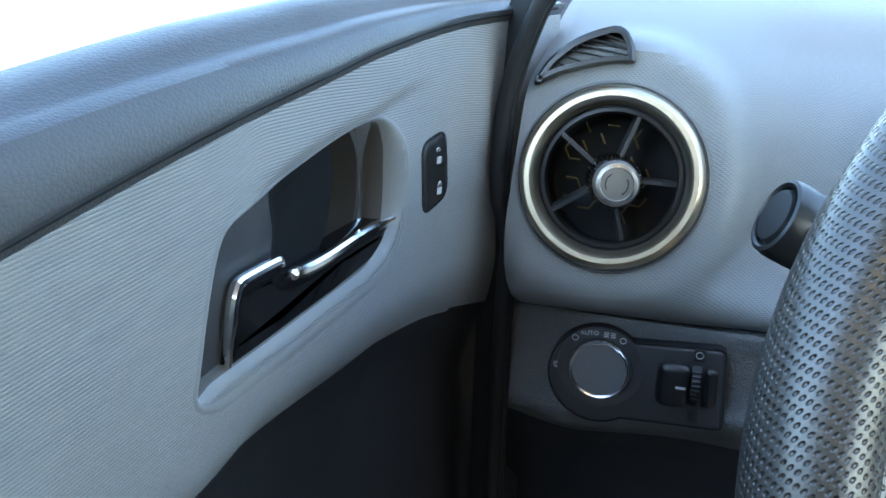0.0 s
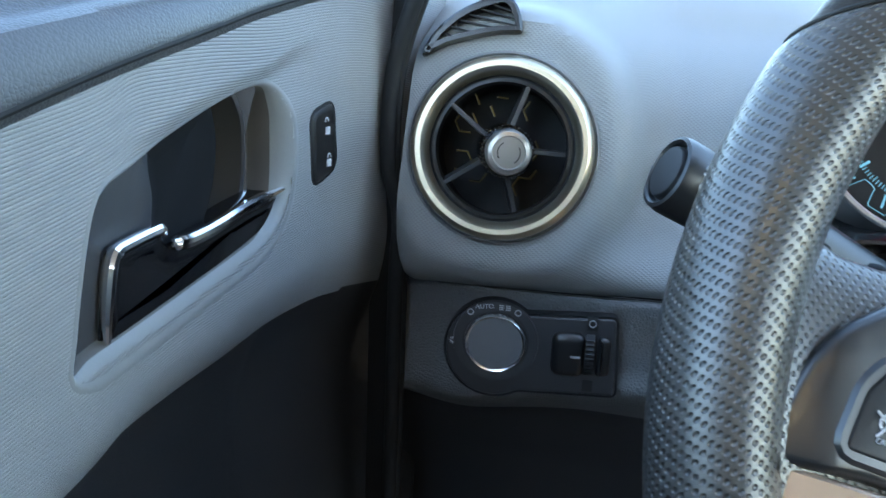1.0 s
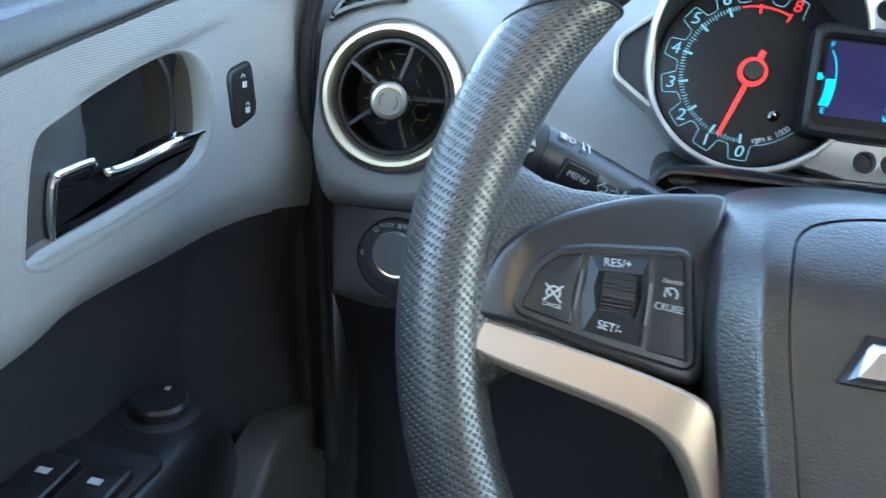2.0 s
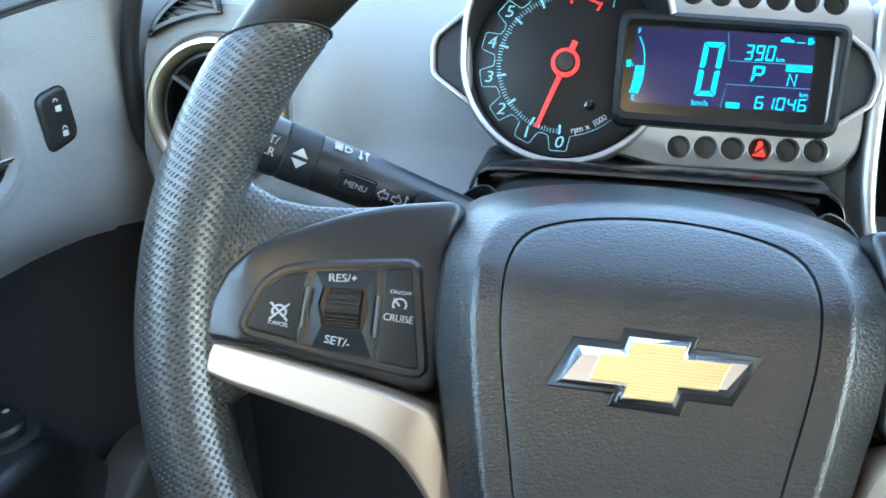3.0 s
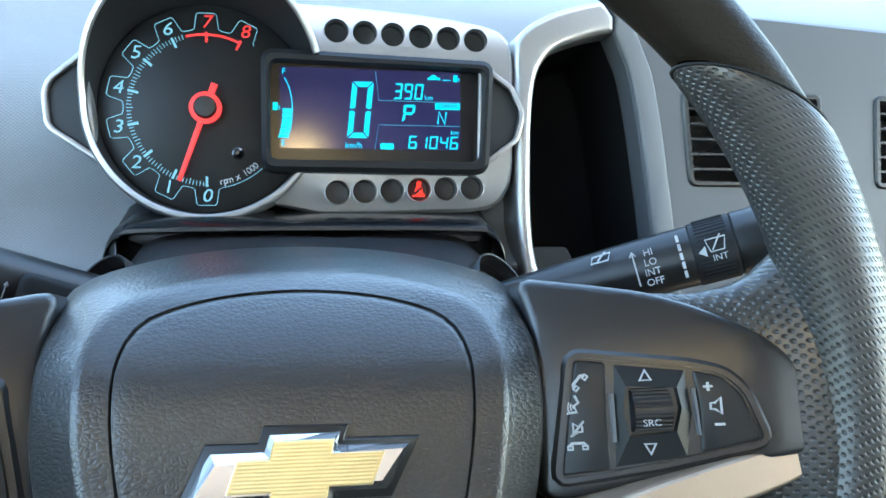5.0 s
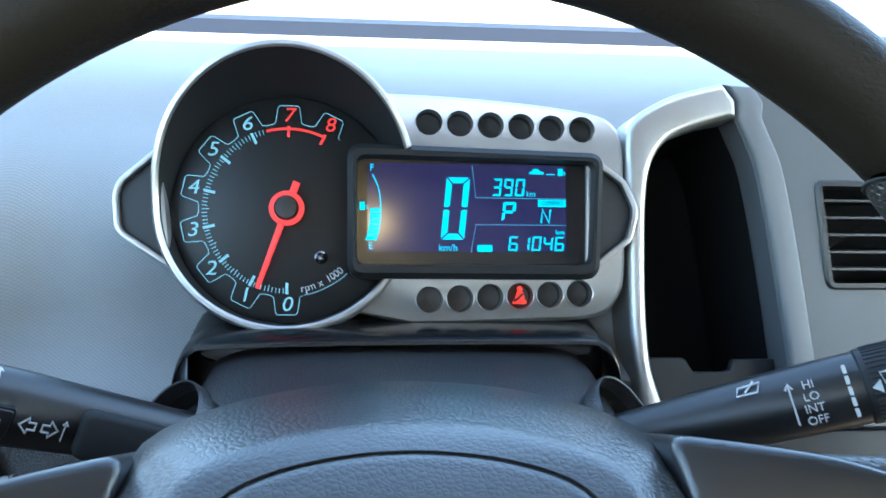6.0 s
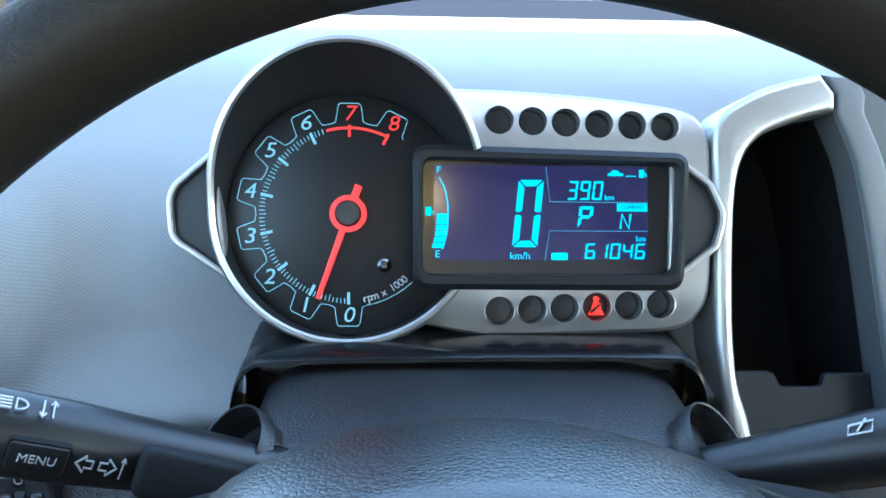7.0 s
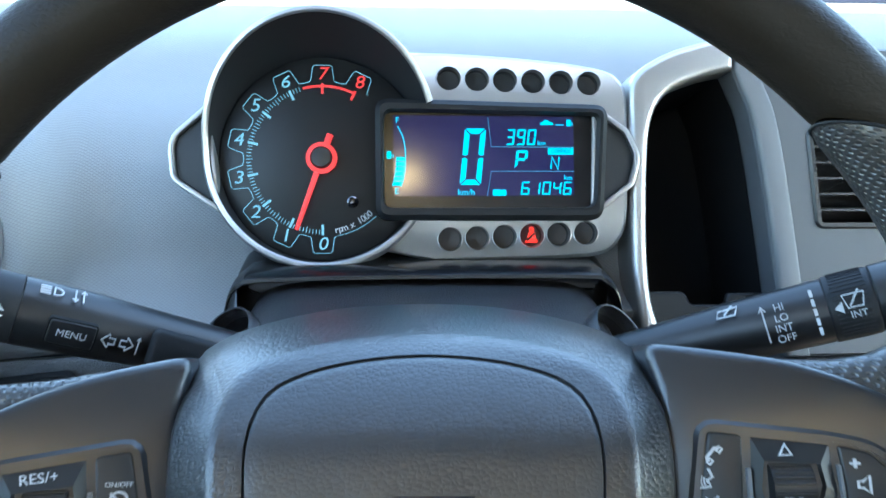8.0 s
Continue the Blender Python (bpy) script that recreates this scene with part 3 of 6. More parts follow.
# round air vent ------------------------------------------------
def round_vent():
    t = thing("air_vent", VENT, "round dashboard air vent with satin silver ring and black vanes", "air vent")
    part("surround", lathe([(0.0440, -0.012), (0.0432, -0.001), (0.0422, -0.0005), (0.0412, -0.003), (0.0405, -0.006), (0.0405, -0.012)], 72), GREY_PLAIN, t)
    prof = [(0.0405, -0.010), (0.0407, 0.0025), (0.0398, 0.0052), (0.0380, 0.0066), (0.0358, 0.0066), (0.0340, 0.0052), (0.0328, 0.0025), (0.0322, -0.002), (0.0322, -0.010)]
    part("ring", lathe(prof, 96), RING, t, "satin silver ring")
    swivel = pose(0, 0, 0, 5, 10, 0)  # the vane insert is turned a little towards the driver
    part("barrel", lathe([(0.0326, 0.0), (0.0312, -0.001), (0.0305, -0.006), (0.0298, -0.032), (0.0, -0.034)], 64), VOID, t)
    part("collar", lathe([(0.0312, -0.004), (0.0312, 0.0005), (0.0295, 0.001), (0.0288, -0.004)], 64), BLACK, t)
    for k in range(5):
        a = radians(74 - 72 * k)
        c, s = math.cos(a), math.sin(a)
        r0, r1, w = 0.009, 0.0295, 0.0010
        ring0 = [(r0 * c - w * s, r0 * s + w * c, -0.014), (r0 * c + w * s, r0 * s - w * c, -0.014), (r0 * c + w * s, r0 * s - w * c, 0.0), (r0 * c - w * s, r0 * s + w * c, 0.0)]
        ring1 = [(r1 * c - w * s, r1 * s + w * c, -0.014), (r1 * c + w * s, r1 * s - w * c, -0.014), (r1 * c + w * s, r1 * s - w * c, -0.001), (r1 * c - w * s, r1 * s + w * c, -0.001)]
        bm = loft([ring0, ring1], cap0=True, cap1=True)
        bmesh.ops.recalc_face_normals(bm, faces=bm.faces)
        bm.transform(swivel)
        part("vane", bm, VANE, t)
    # honeycomb grille deep in the barrel
    bm = bmesh.new()
    s = 0.0052
    # Random gaps leave brass strokes that stand for glints on the mesh.
    pick = random.Random(4)
    for i in range(-5, 6):
        for j in range(-5, 6):
            cx, cy = i * s * 1.5, (j + 0.5 * (i % 2)) * s * 1.732
            for k in range(3):
                a0, a1 = radians(60 * k), radians(60 * k + 60)
                p, q = (cx + s * math.cos(a0), cy + s * math.sin(a0)), (cx + s * math.cos(a1), cy + s * math.sin(a1))
                if pick.random() < 0.62 and 0.012 < math.hypot(*p) < 0.0275 and 0.012 < math.hypot(*q) < 0.0275:
                    ribbon([p, q], 0.0007, -0.026, 0.002, bm=bm)
    bm.transform(swivel)
    part("honeycomb_grille", bm, HONEY, t, "brass-tinted honeycomb grille")
    hub = part("hub_knob", lathe([(0.0102, -0.012), (0.0102, 0.0), (0.0110, 0.008), (0.0108, 0.0225), (0.0096, 0.0245)], 48), DARK_CHROME, t, "ribbed dark metal knob")
    for k in range(40):
        a = 2 * math.pi * k / 40
        bm = sweep([(0.0109 * math.cos(a), 0.0109 * math.sin(a), z) for z in (0.001, 0.0228)], 0.0005, n=6)
        part("rib", bm, DARK_CHROME, hub)
    part("cap", lathe([(0.0097, 0.0230), (0.0096, 0.0275), (0.0087, 0.0292), (0.0070, 0.0296), (0.0066, 0.0289), (0.0, 0.0289)], 48), CAP_SILVER, hub, "satin silver cap")
    for a0, a1 in ((125, 215), (-55, 35)):
        part("arrow_mark", ribbon([(0.0047 * math.cos(radians(a)), 0.0047 * math.sin(radians(a))) for a in span(a0, a1, 10)], 0.0005, 0.0290), BLACK, hub)
    hub.matrix_basis = swivel


round_vent()


# headlight switch ------------------------------------------------
def light_switch():
    m = pose(-0.2255, -0.0300, 0.8758, 90, 0, 0) @ pose(0, 0, 0, 0, 0, 3.5)
    t = thing("headlight_switch", m, "black rotary headlight switch panel with chrome-ringed knob", "switch")
    left = [(-0.0009 + 0.0241 * math.cos(radians(a)), -0.0020 + 0.0248 * math.sin(radians(a))) for a in range(52, 309, 10)]
    o = left + rounded([(0.0150, -0.0222), (0.0590, -0.0212), (0.0565, 0.0198), (0.0150, 0.0190)], 0.004)[5:-5]
    o = ccw(o)
    KNOB = (0.0, 0.0026, 0.0)
    part("groove", slab(o, -0.004, 0.0016), RUBBER, t)
    part("plate", slab(inset(o, 0.0013), -0.004, 0.0026, 0.0010), CHARCOAL, t)
    part("knob_well", lathe([(0.0205, 0.002), (0.0201, 0.0036), (0.0190, 0.0036), (0.0165, 0.0028), (0.0150, 0.0022)], 56, KNOB), CHARCOAL, t)
    knob = part("knob", lathe([(0.0150, 0.001), (0.0148, 0.0042), (0.0140, 0.0056)], 56, KNOB), BLACK, t, "round black knob")
    part("chrome_ring", lathe([(0.0147, 0.0040), (0.0146, 0.0060), (0.0139, 0.0070), (0.0131, 0.0065), (0.0130, 0.0046)], 56, KNOB), SOFT_CHROME, knob, "thin chrome ring")
    # Lighter grey stands for the reflection on the dark satin face.
    part("face", lathe([(0.0130, 0.0048), (0.0128, 0.0059), (0.0, 0.0063)], 56, KNOB), GREY_PLAIN, knob, "satin knob face, lightened for its reflection")
    lettering("AUTO", 0.0032, -0.0060, 0.0198, 0.0036, t, GREY_INK, 5)
    part("symbol", ribbon(circle(-0.0125, 0.0166, 0.0014, 14), 0.0004, 0.0036, closed=True), GREY_INK, t)
    part("symbol", bars([[(x, y), (x + 0.0022, y), (x + 0.0022, y + 0.0004), (x, y + 0.0004)] for x in (0.0008, 0.0040) for y in (0.0188, 0.0198, 0.0208)], 0.0036), GREY_INK, t)
    part("symbol", ribbon(circle(0.0098, 0.0180, 0.0014, 14), 0.0004, 0.0036, closed=True), GREY_INK, t)
    part("symbol", ribbon(circle(-0.0205, 0.0012, 0.0010, 12), 0.0004, 0.0030, closed=True), GREY_INK, t)
    part("symbol", bars([[(-0.0205 + 0.0016 * math.cos(a) - 0.0002, 0.0012 + 0.0016 * math.sin(a) - 0.0002), (-0.0205 + 0.0016 * math.cos(a) + 0.0002, 0.0012 + 0.0016 * math.sin(a) - 0.0002), (-0.0205 + 0.0016 * math.cos(a) + 0.0002, 0.0012 + 0.0016 * math.sin(a) + 0.0002), (-0.0205 + 0.0016 * math.cos(a) - 0.0002, 0.0012 + 0.0016 * math.sin(a) + 0.0002)] for a in [k * math.pi / 4 for k in range(8)]], 0.0030), GREY_INK, t)
    # dimmer thumbwheel
    cap = part("dimmer_housing", slab(rounded([(0.0265, -0.0110), (0.0420, -0.0110), (0.0420, 0.0110), (0.0265, 0.0110)], 0.005), 0.002, 0.0070, 0.0035), BLACK, t, "raised dimmer housing")
    part("dimmer_housing", slab(rounded([(0.0474, -0.0105), (0.0540, -0.0095), (0.0540, 0.0095), (0.0474, 0.0105)], 0.003), 0.002, 0.0056, 0.0028), BLACK, t, "raised dimmer housing")
    part("mark", bars([[(0.0355, -0.0004), (0.0400, -0.0004), (0.0400, 0.0006), (0.0355, 0.0006)]], 0.0072), WHITE_INK, cap)
    wheel = part("dimmer_wheel", sweep([(x, 0.0, -0.006) for x in span(0.0422, 0.0462, 2)], 0.0135, n=40), MATTE, t, "ribbed thumbwheel")
    for k in range(-4, 5):
        a = radians(90 + 9 * k)
        part("rib", sweep([(0.0424, 0.0137 * math.cos(a), -0.006 + 0.0137 * math.sin(a)), (0.0460, 0.0137 * math.cos(a), -0.006 + 0.0137 * math.sin(a))], 0.0006, n=6), BLACK, wheel)
    part("strip", slab([(0.0422, -0.0185), (0.0470, -0.0185), (0.0470, -0.0125), (0.0422, -0.0125)], 0.0, 0.0030), BLACK, t)
    part("strip", slab([(0.0422, 0.0125), (0.0470, 0.0125), (0.0470, 0.0185), (0.0422, 0.0185)], 0.0, 0.0030), BLACK, t)
    part("symbol", ribbon(circle(0.0446, 0.0158, 0.0016, 14), 0.0005, 0.0031, closed=True), GREY_INK, t)


light_switch()


# driver's door -----------------------------------------------------
DOOR_X = [(-0.90, -0.352), (-0.45, -0.338), (-0.29, -0.3255), (-0.22, -0.3185), (-0.11, -0.3065), (-0.07, -0.300), (-0.045, -0.293), (-0.020, -0.2855), (0.03, -0.272)]
DOOR_TOP = [(-0.90, 0.900), (-0.45, 0.955), (-0.29, 0.9925), (-0.22, 1.0085), (-0.165, 1.0188), (-0.127, 1.0258), (-0.055, 1.0358), (0.0, 1.0405), (0.03, 1.043)]
DOOR_LOW = [(-0.90, 0.832), (-0.45, 0.862), (-0.30, 0.8800), (-0.2249, 0.8896), (-0.2005, 0.8960), (-0.1690, 0.8974), (-0.1298, 0.8969), (-0.0845, 0.8982), (-0.0636, 0.8985), (-0.0434, 0.8970), (-0.0159, 0.8929), (0.0, 0.8897), (0.03, 0.885)]
TUCK = [(-0.10, 0.014), (0.0, 0.004)]


def curve_of(table):
    pts = smooth_line(table, 8)
    return lambda v: float(np.interp(v, [p[0] for p in pts], [p[1] for p in pts]))


door_x, door_top, door_low = curve_of(DOOR_X), curve_of(DOOR_TOP), curve_of(DOOR_LOW)


BROW_LINE = [(-0.235, 0.9730), (-0.2172, 0.9806), (-0.1941, 0.9865), (-0.1621, 0.9946), (-0.1286, 0.9998), (-0.085, 1.0105)]


def dip(y, z):
    """A soft crease runs along the upper edge of the handle recess and fades out ahead of it."""
    c = lerp_table(BROW_LINE, y)
    return 0.0030 * step(c + 0.0075, c - 0.0005, z) * (1 - step(c, c - 0.020, z)) * step(-0.215, -0.185, y) * step(-0.082, -0.118, y)


def door_point(y, v):
    """v = 0 at the lower edge of the inset panel, 1 at its top seam."""
    lo, hi = door_low(y), door_top(y)
    z = lo + (hi - lo) * v
    tuck = lerp_table(TUCK, y)
    x = door_x(y) - tuck * max(0.0, 1 - v / 0.24) ** 2 - 0.004 * v ** 3
    return Vector((x, y, z))


def door_skin(y, v):
    p = door_point(y, v)
    p.x -= dip(p.y, p.z)
    return p


def door_at(y, z, out=0.0):
    lo, hi = door_low(y), door_top(y)
    p = door_point(y, (z - lo) / (hi - lo))
    return Vector((p.x + out, y, z))


BEZEL = [(-0.2323, 0.9340), (-0.2310, 0.9444), (-0.2286, 0.9559), (-0.2251, 0.9683), (-0.2215, 0.9766), (-0.2172, 0.9806), (-0.2102, 0.9829), (-0.1941, 0.9865), (-0.1791, 0.9904), (-0.1621, 0.9946), (-0.1434, 0.9984), (-0.1286, 0.9994), (-0.1191, 0.9965), (-0.1121, 0.9883), (-0.1092, 0.9763), (-0.1096, 0.9633), (-0.1155, 0.9513), (-0.1293, 0.9439), (-0.1446, 0.9414), (-0.1604, 0.9397), (-0.1881, 0.9369), (-0.2193, 0.9342)]


def inside(pt, poly):
    x, y = pt
    c = False
    for i in range(len(poly)):
        (x0, y0), (x1, y1) = poly[i - 1], poly[i]
        if (y0 > y) != (y1 > y) and x < (x1 - x0) * (y - y0) / (y1 - y0) + x0:
            c = not c
    return c


def car_door():
    d = thing("car_door", pose(0, 0.0065, -0.003), "grey and black inner panel of the closed driver's door", "car door")
    ys = span(-0.90, -0.32, 20) + span(-0.315, 0.028, 180)
    hole = ccw(smooth_line(BEZEL, 4, closed=True))
    grown = inset(hole, -0.0012)
    bm = sheet(door_skin, ys, span(0, 1, 110))
    bmesh.ops.delete(bm, geom=[f for f in bm.faces if inside((f.calc_center_median().y, f.calc_center_median().z), grown)], context="FACES")
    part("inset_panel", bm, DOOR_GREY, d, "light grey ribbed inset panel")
    # black cap along the window
    def cap(y, k):
        x0, z0 = door_x(y) - 0.004, door_top(y)
        g = lerp_table([(-0.9, 0.024), (-0.29, 0.0200), (-0.22, 0.0145), (-0.15, 0.0105), (-0.05, 0.0060), (0.03, 0.003)], y)
        h = lerp_table([(-0.9, 0.026), (-0.26, 0.0215), (-0.20, 0.0195), (-0.15, 0.0170), (-0.05, 0.0105), (0.03, 0.006)], y)
        prof = [(0.000, -0.004), (0.0020, 0.0003), (0.0019, 0.0022), (0.0, g * 0.62), (-0.0030, g * 0.90), (-0.0062, g * 0.97), (-0.0090, g * 0.96), (-0.0115, g * 0.99), (-0.0150, g + (h - g) * 0.45), (-0.0190, g + (h - g) * 0.80), (-0.0240, h * 0.985), (-0.0285, h), (-0.0315, h - 0.001), (-0.0335, h - 0.0045), (-0.0345, h - 0.02)]
        a, b = prof[int(k)]
        return Vector((x0 + a, y, z0 + b))

    part("window_sill_cap", sheet(cap, ys, range(15)), DARK_GRAIN, d, "black grained window sill cap")
    part("seam", sweep([(door_x(y) - 0.0028, y, door_top(y) + 0.0002) for y in span(-0.60, 0.02, 60)], 0.0011, n=8), RUBBER, d)
    # dark lower panel, drawn back under the inset panel
    def low(y, k):
        prof = [(0.001, 0.002), (-0.002, -0.004), (-0.005, -0.012), (-0.010, -0.030), (-0.012, -0.055), (-0.012, -0.10), (-0.012, -0.30), (-0.012, -0.56)]
        a, b = prof[int(k)]
        return Vector((door_x(y) - lerp_table(TUCK, y) + a, y, door_low(y) + b))

    part("lower_panel", sheet(low, ys, range(8)), DOOR_DARK, d, "black lower door panel")
    # armrest
    arm = smooth_line([(-0.36, 0.800), (-0.350, 0.818), (-0.335, 0.822), (-0.300, 0.821), (-0.291, 0.817), (-0.288, 0.806), (-0.290, 0.77), (-0.300, 0.72), (-0.33, 0.70)], 4)
    fall = lambda y: 0.10 * step(-0.155, -0.03, y)
    part("armrest", sheet(lambda y, k: Vector((arm[int(k)][0] - 0.3 * fall(y), y, arm[int(k)][1] - fall(y))), span(-0.80, -0.02, 40), range(len(arm))), BLACK, d, "black plastic armrest")
    # lower speaker cover, lighter than the rest
    sp = ccw(smooth_line([(0.030, 0.700), (0.022, 0.728), (-0.010, 0.744), (-0.042, 0.752), (-0.068, 0.751), (-0.090, 0.742), (-0.113, 0.722), (-0.13, 0.66), (-0.10, 0.60), (-0.02, 0.59), (0.03, 0.62)], 5, closed=True))
    bm = slab(sp, -0.02, 0.008, 0.006)
    bm.transform(Matrix(((0, 0, 1, -0.293), (1, 0, 0, 0), (0, 1, 0, 0), (0, 0, 0, 1))))
    bmesh.ops.recalc_face_normals(bm, faces=bm.faces)
    part("speaker_cover", bm, POCKET, d, "dark brown-grey speaker cover")

    # handle bezel: lip and dished pocket
    def on_door(pts, out):
        return [door_at(y, z, out) for y, z in pts]

    # the panel rolls in softly along the front and lower sides, and ends sharply on the others
    unit = [(b[0] - a[0], b[1] - a[1]) for a, b in zip(hole, inset(hole, 1.0))]
    front = [max(0.0, -n[0]) ** 2 for n in unit]
    under = [max(0.0, n[1]) ** 2 * step(-0.236, -0.222, p[0]) for n, p in zip(unit, hole)]
    back_off = [0.0010 + 0.0030 * f + 0.0052 * u for f, u in zip(front, under)]
    wide = [0.0008 + 0.0055 * f + 0.0024 * u for f, u in zip(front, under)]
    deep = [0.0036 + 0.0120 * f + 0.0034 * u for f, u in zip(front, under)]

    def ring_at(k):
        """A quarter round from the panel's face (k = 0) down to the recess wall (k = 1)."""
        out = []
        for (y, z), (ny, nz), b, w, dp in zip(hole, unit, back_off, wide, deep):
            run = -b + (w + b) * math.sin(k * math.pi / 2)
            out.append(door_at(y + ny * run, z + nz * run, 0.0004 - dp * (1 - math.cos(k * math.pi / 2)) - dip(y, z)))
        return out

    def on_skin(pts, out):
        return [door_at(y, z, out - dip(y, z)) for y, z in pts]

    skirt = [(y - ny * (b + 0.0035), z - nz * (b + 0.0035)) for (y, z), (ny, nz), b in zip(hole, unit, back_off)]
    part("recess_lip", loft([on_skin(skirt, -0.0012)] + [ring_at(k) for k in (0.0, 0.12, 0.25, 0.4, 0.52, 0.64)]), RECESS, d, "smooth grey rolled edge round the handle", sharp=70)
    # Recess shade begins partway round the roll, as a darker colour.
    part("recess_wall", loft([ring_at(k) for k in (0.64, 0.7, 0.8, 0.9, 1.0)]), RECESS_SHADE, d, "inner wall, coloured brown-grey for the recess shade", sharp=70)
    rim_line = [(y + ny * (w + 0.0002), z + nz * (w + 0.0002)) for (y, z), (ny, nz), w in zip(hole, unit, wide)]
    bed = lambda y: lerp_table([(-0.235, 0.0046), (-0.15, 0.0090), (-0.11, 0.0165)], y)
    pocket = ccw(smooth_line([(-0.1858, 0.9560), (-0.1862, 0.9721), (-0.1852, 0.9800), (-0.1815, 0.9868), (-0.165, 0.9920), (-0.1440, 0.9966), (-0.1320, 0.9976), (-0.1235, 0.9930), (-0.1195, 0.9780), (-0.1215, 0.9600), (-0.1330, 0.9490), (-0.165, 0.946)], 4, closed=True))
    mid_y, mid_z = -0.152, 0.972
    turn = sorted((math.atan2(z - mid_z, y - mid_y), math.hypot(y - mid_y, z - mid_z)) for y, z in pocket)
    turn = [(turn[-1][0] - 2 * math.pi, turn[-1][1])] + turn + [(turn[0][0] + 2 * math.pi, turn[0][1])]
    mouth = []
    for y, z in rim_line:
        a = math.atan2(z - mid_z, y - mid_y)
        r = lerp_table(turn, a)
        mouth.append((mid_y + r * math.cos(a), mid_z + r * math.sin(a)))

    def bed_ring(k, h=0.0):
        ring = [(p[0] + (q[0] - p[0]) * k, p[1] + (q[1] - p[1]) * k) for p, q in zip(rim_line, mouth)]
        return [door_at(y, z, -bed(y) - h - dip(y, z)) for y, z in ring]

    part("handle_bezel", loft([bed_ring(k) for k in (0.0, 0.33, 0.66, 0.97)] + [bed_ring(1.0, 0.0004), bed_ring(1.0, 0.004)]), CHARCOAL, d, "charcoal handle surround", sharp=60)

    def sunk(pts, h):
        return [door_at(y, z, -bed(y) - h - dip(y, z)) for y, z in pts]

    bm = loft([sunk(pocket, 0.0005), sunk(inset(pocket, 0.0006), 0.004), sunk(inset(pocket, 0.002), 0.012), sunk(inset(pocket, 0.005), 0.020), sunk(inset(pocket, 0.010), 0.023)], cap1=True)
    part("finger_pocket", bm, POCKET, d, "deep dark finger pocket")
    scoop = ccw(smooth_line([(-0.1858, 0.9560), (-0.1861, 0.9721), (-0.1852, 0.9800), (-0.1812, 0.9862), (-0.165, 0.9912), (-0.1425, 0.9962), (-0.1405, 0.9881), (-0.1424, 0.9777), (-0.1465, 0.9656), (-0.1574, 0.9530), (-0.175, 0.950)], 4, closed=True))
    bm = loft([sunk(scoop, 0.016), sunk(scoop, 0.0020), sunk(inset(scoop, 0.0008), 0.0012), sunk(inset(scoop, 0.004), 0.0026), sunk(inset(scoop, 0.009), 0.0042)], cap1=True)
    part("scoop", bm, BIN_BLACK, d, "black scooped plate in the pocket")
    # pull lever: dark glossy blade with a chrome upper edge in two lengths
    blade = ccw(smooth_line([(-0.2155, 0.9350), (-0.2150, 0.9442), (-0.2133, 0.9548), (-0.2105, 0.9612), (-0.2011, 0.9622), (-0.1892, 0.9626), (-0.1868, 0.9590), (-0.1834, 0.9566), (-0.1753, 0.9550), (-0.1613, 0.9554), (-0.1376, 0.9578), (-0.1120, 0.9590), (-0.1082, 0.9568), (-0.1133, 0.9506), (-0.1267, 0.9450), (-0.1527, 0.9408), (-0.1812, 0.9372), (-0.2100, 0.9348)], 5, closed=True))
    lever = loft([on_door(blade, -0.014), on_door(blade, -0.0052), on_door(inset(blade, 0.0008), -0.0040), on_door(inset(blade, 0.002), -0.0034), on_door(inset(blade, 0.006), -0.0040)], cap1=True)
    h = part("door_handle", lever, PIANO, d, "glossy black pull lever")
    low_edge = smooth_line([(-0.2150, 0.9368), (-0.2148, 0.9442), (-0.2131, 0.9548), (-0.2116, 0.9592), (-0.2098, 0.9612), (-0.2050, 0.9618), (-0.1960, 0.9623), (-0.1893, 0.9623), (-0.1876, 0.9606)], 5)
    part("chrome_edge", sweep(on_door(low_edge, -0.0034), lambda u: 0.0020 * (0.55 + 0.45 * min(1.0, 5 * u)) * (0.5 + 0.5 * min(1.0, 8 * (1 - u))), n=10), CHROME, h, "bright chrome edge")
    grip_edge = smooth_line([(-0.1838, 0.9578), (-0.1815, 0.9563), (-0.1753, 0.9556), (-0.1613, 0.9560), (-0.1376, 0.9583), (-0.1120, 0.9593)], 6)
    part("chrome_edge", sweep(on_door(grip_edge, -0.0028), lambda u: 0.0024 * (0.25 + 0.75 * min(1.0, 6 * u)) * (0.6 + 0.4 * min(1.0, 8 * (1 - u))), n=10), CHROME, h, "bright chrome edge")

    # lock switch
    lock = ccw(rounded([(-0.0960, 0.9868), (-0.0745, 0.9912), (-0.0698, 0.9610), (-0.0912, 0.9552)], 0.007, 5))
    part("lock_switch_recess", loft([on_door(lock, -0.003), on_door(lock, 0.0003), on_door(inset(lock, 0.0006), 0.0004)], cap1=True), RUBBER, d)
    sw = part("lock_switch", loft([on_door(inset(lock, 0.0010), 0.0), on_door(inset(lock, 0.0012), 0.0005), on_door(inset(lock, 0.0022), 0.0010), on_door(inset(lock, 0.004), 0.0011)], cap1=True), BLACK, d, "black rocker lock switch")
    for cz, lift in ((0.9800, 0.0014), (0.9665, 0.0)):
        cy = -0.0815 + (0.98 - cz) * 0.15
        k = 0.8
        body = [(cy - 0.0022 * k, cz - 0.003), (cy + 0.0022 * k, cz - 0.003), (cy + 0.0022 * k, cz), (cy - 0.0022 * k, cz)]
        part("padlock_symbol", loft([on_door(ccw(body), 0.0008), on_door(ccw(body), 0.0014)], cap1=True), WHITE_INK, sw)
        arc = [(cy + 0.0013 * math.cos(a) - lift * 0.8, cz + 0.0008 + lift + 0.0016 * math.sin(a)) for a in span(0, math.pi, 8)]
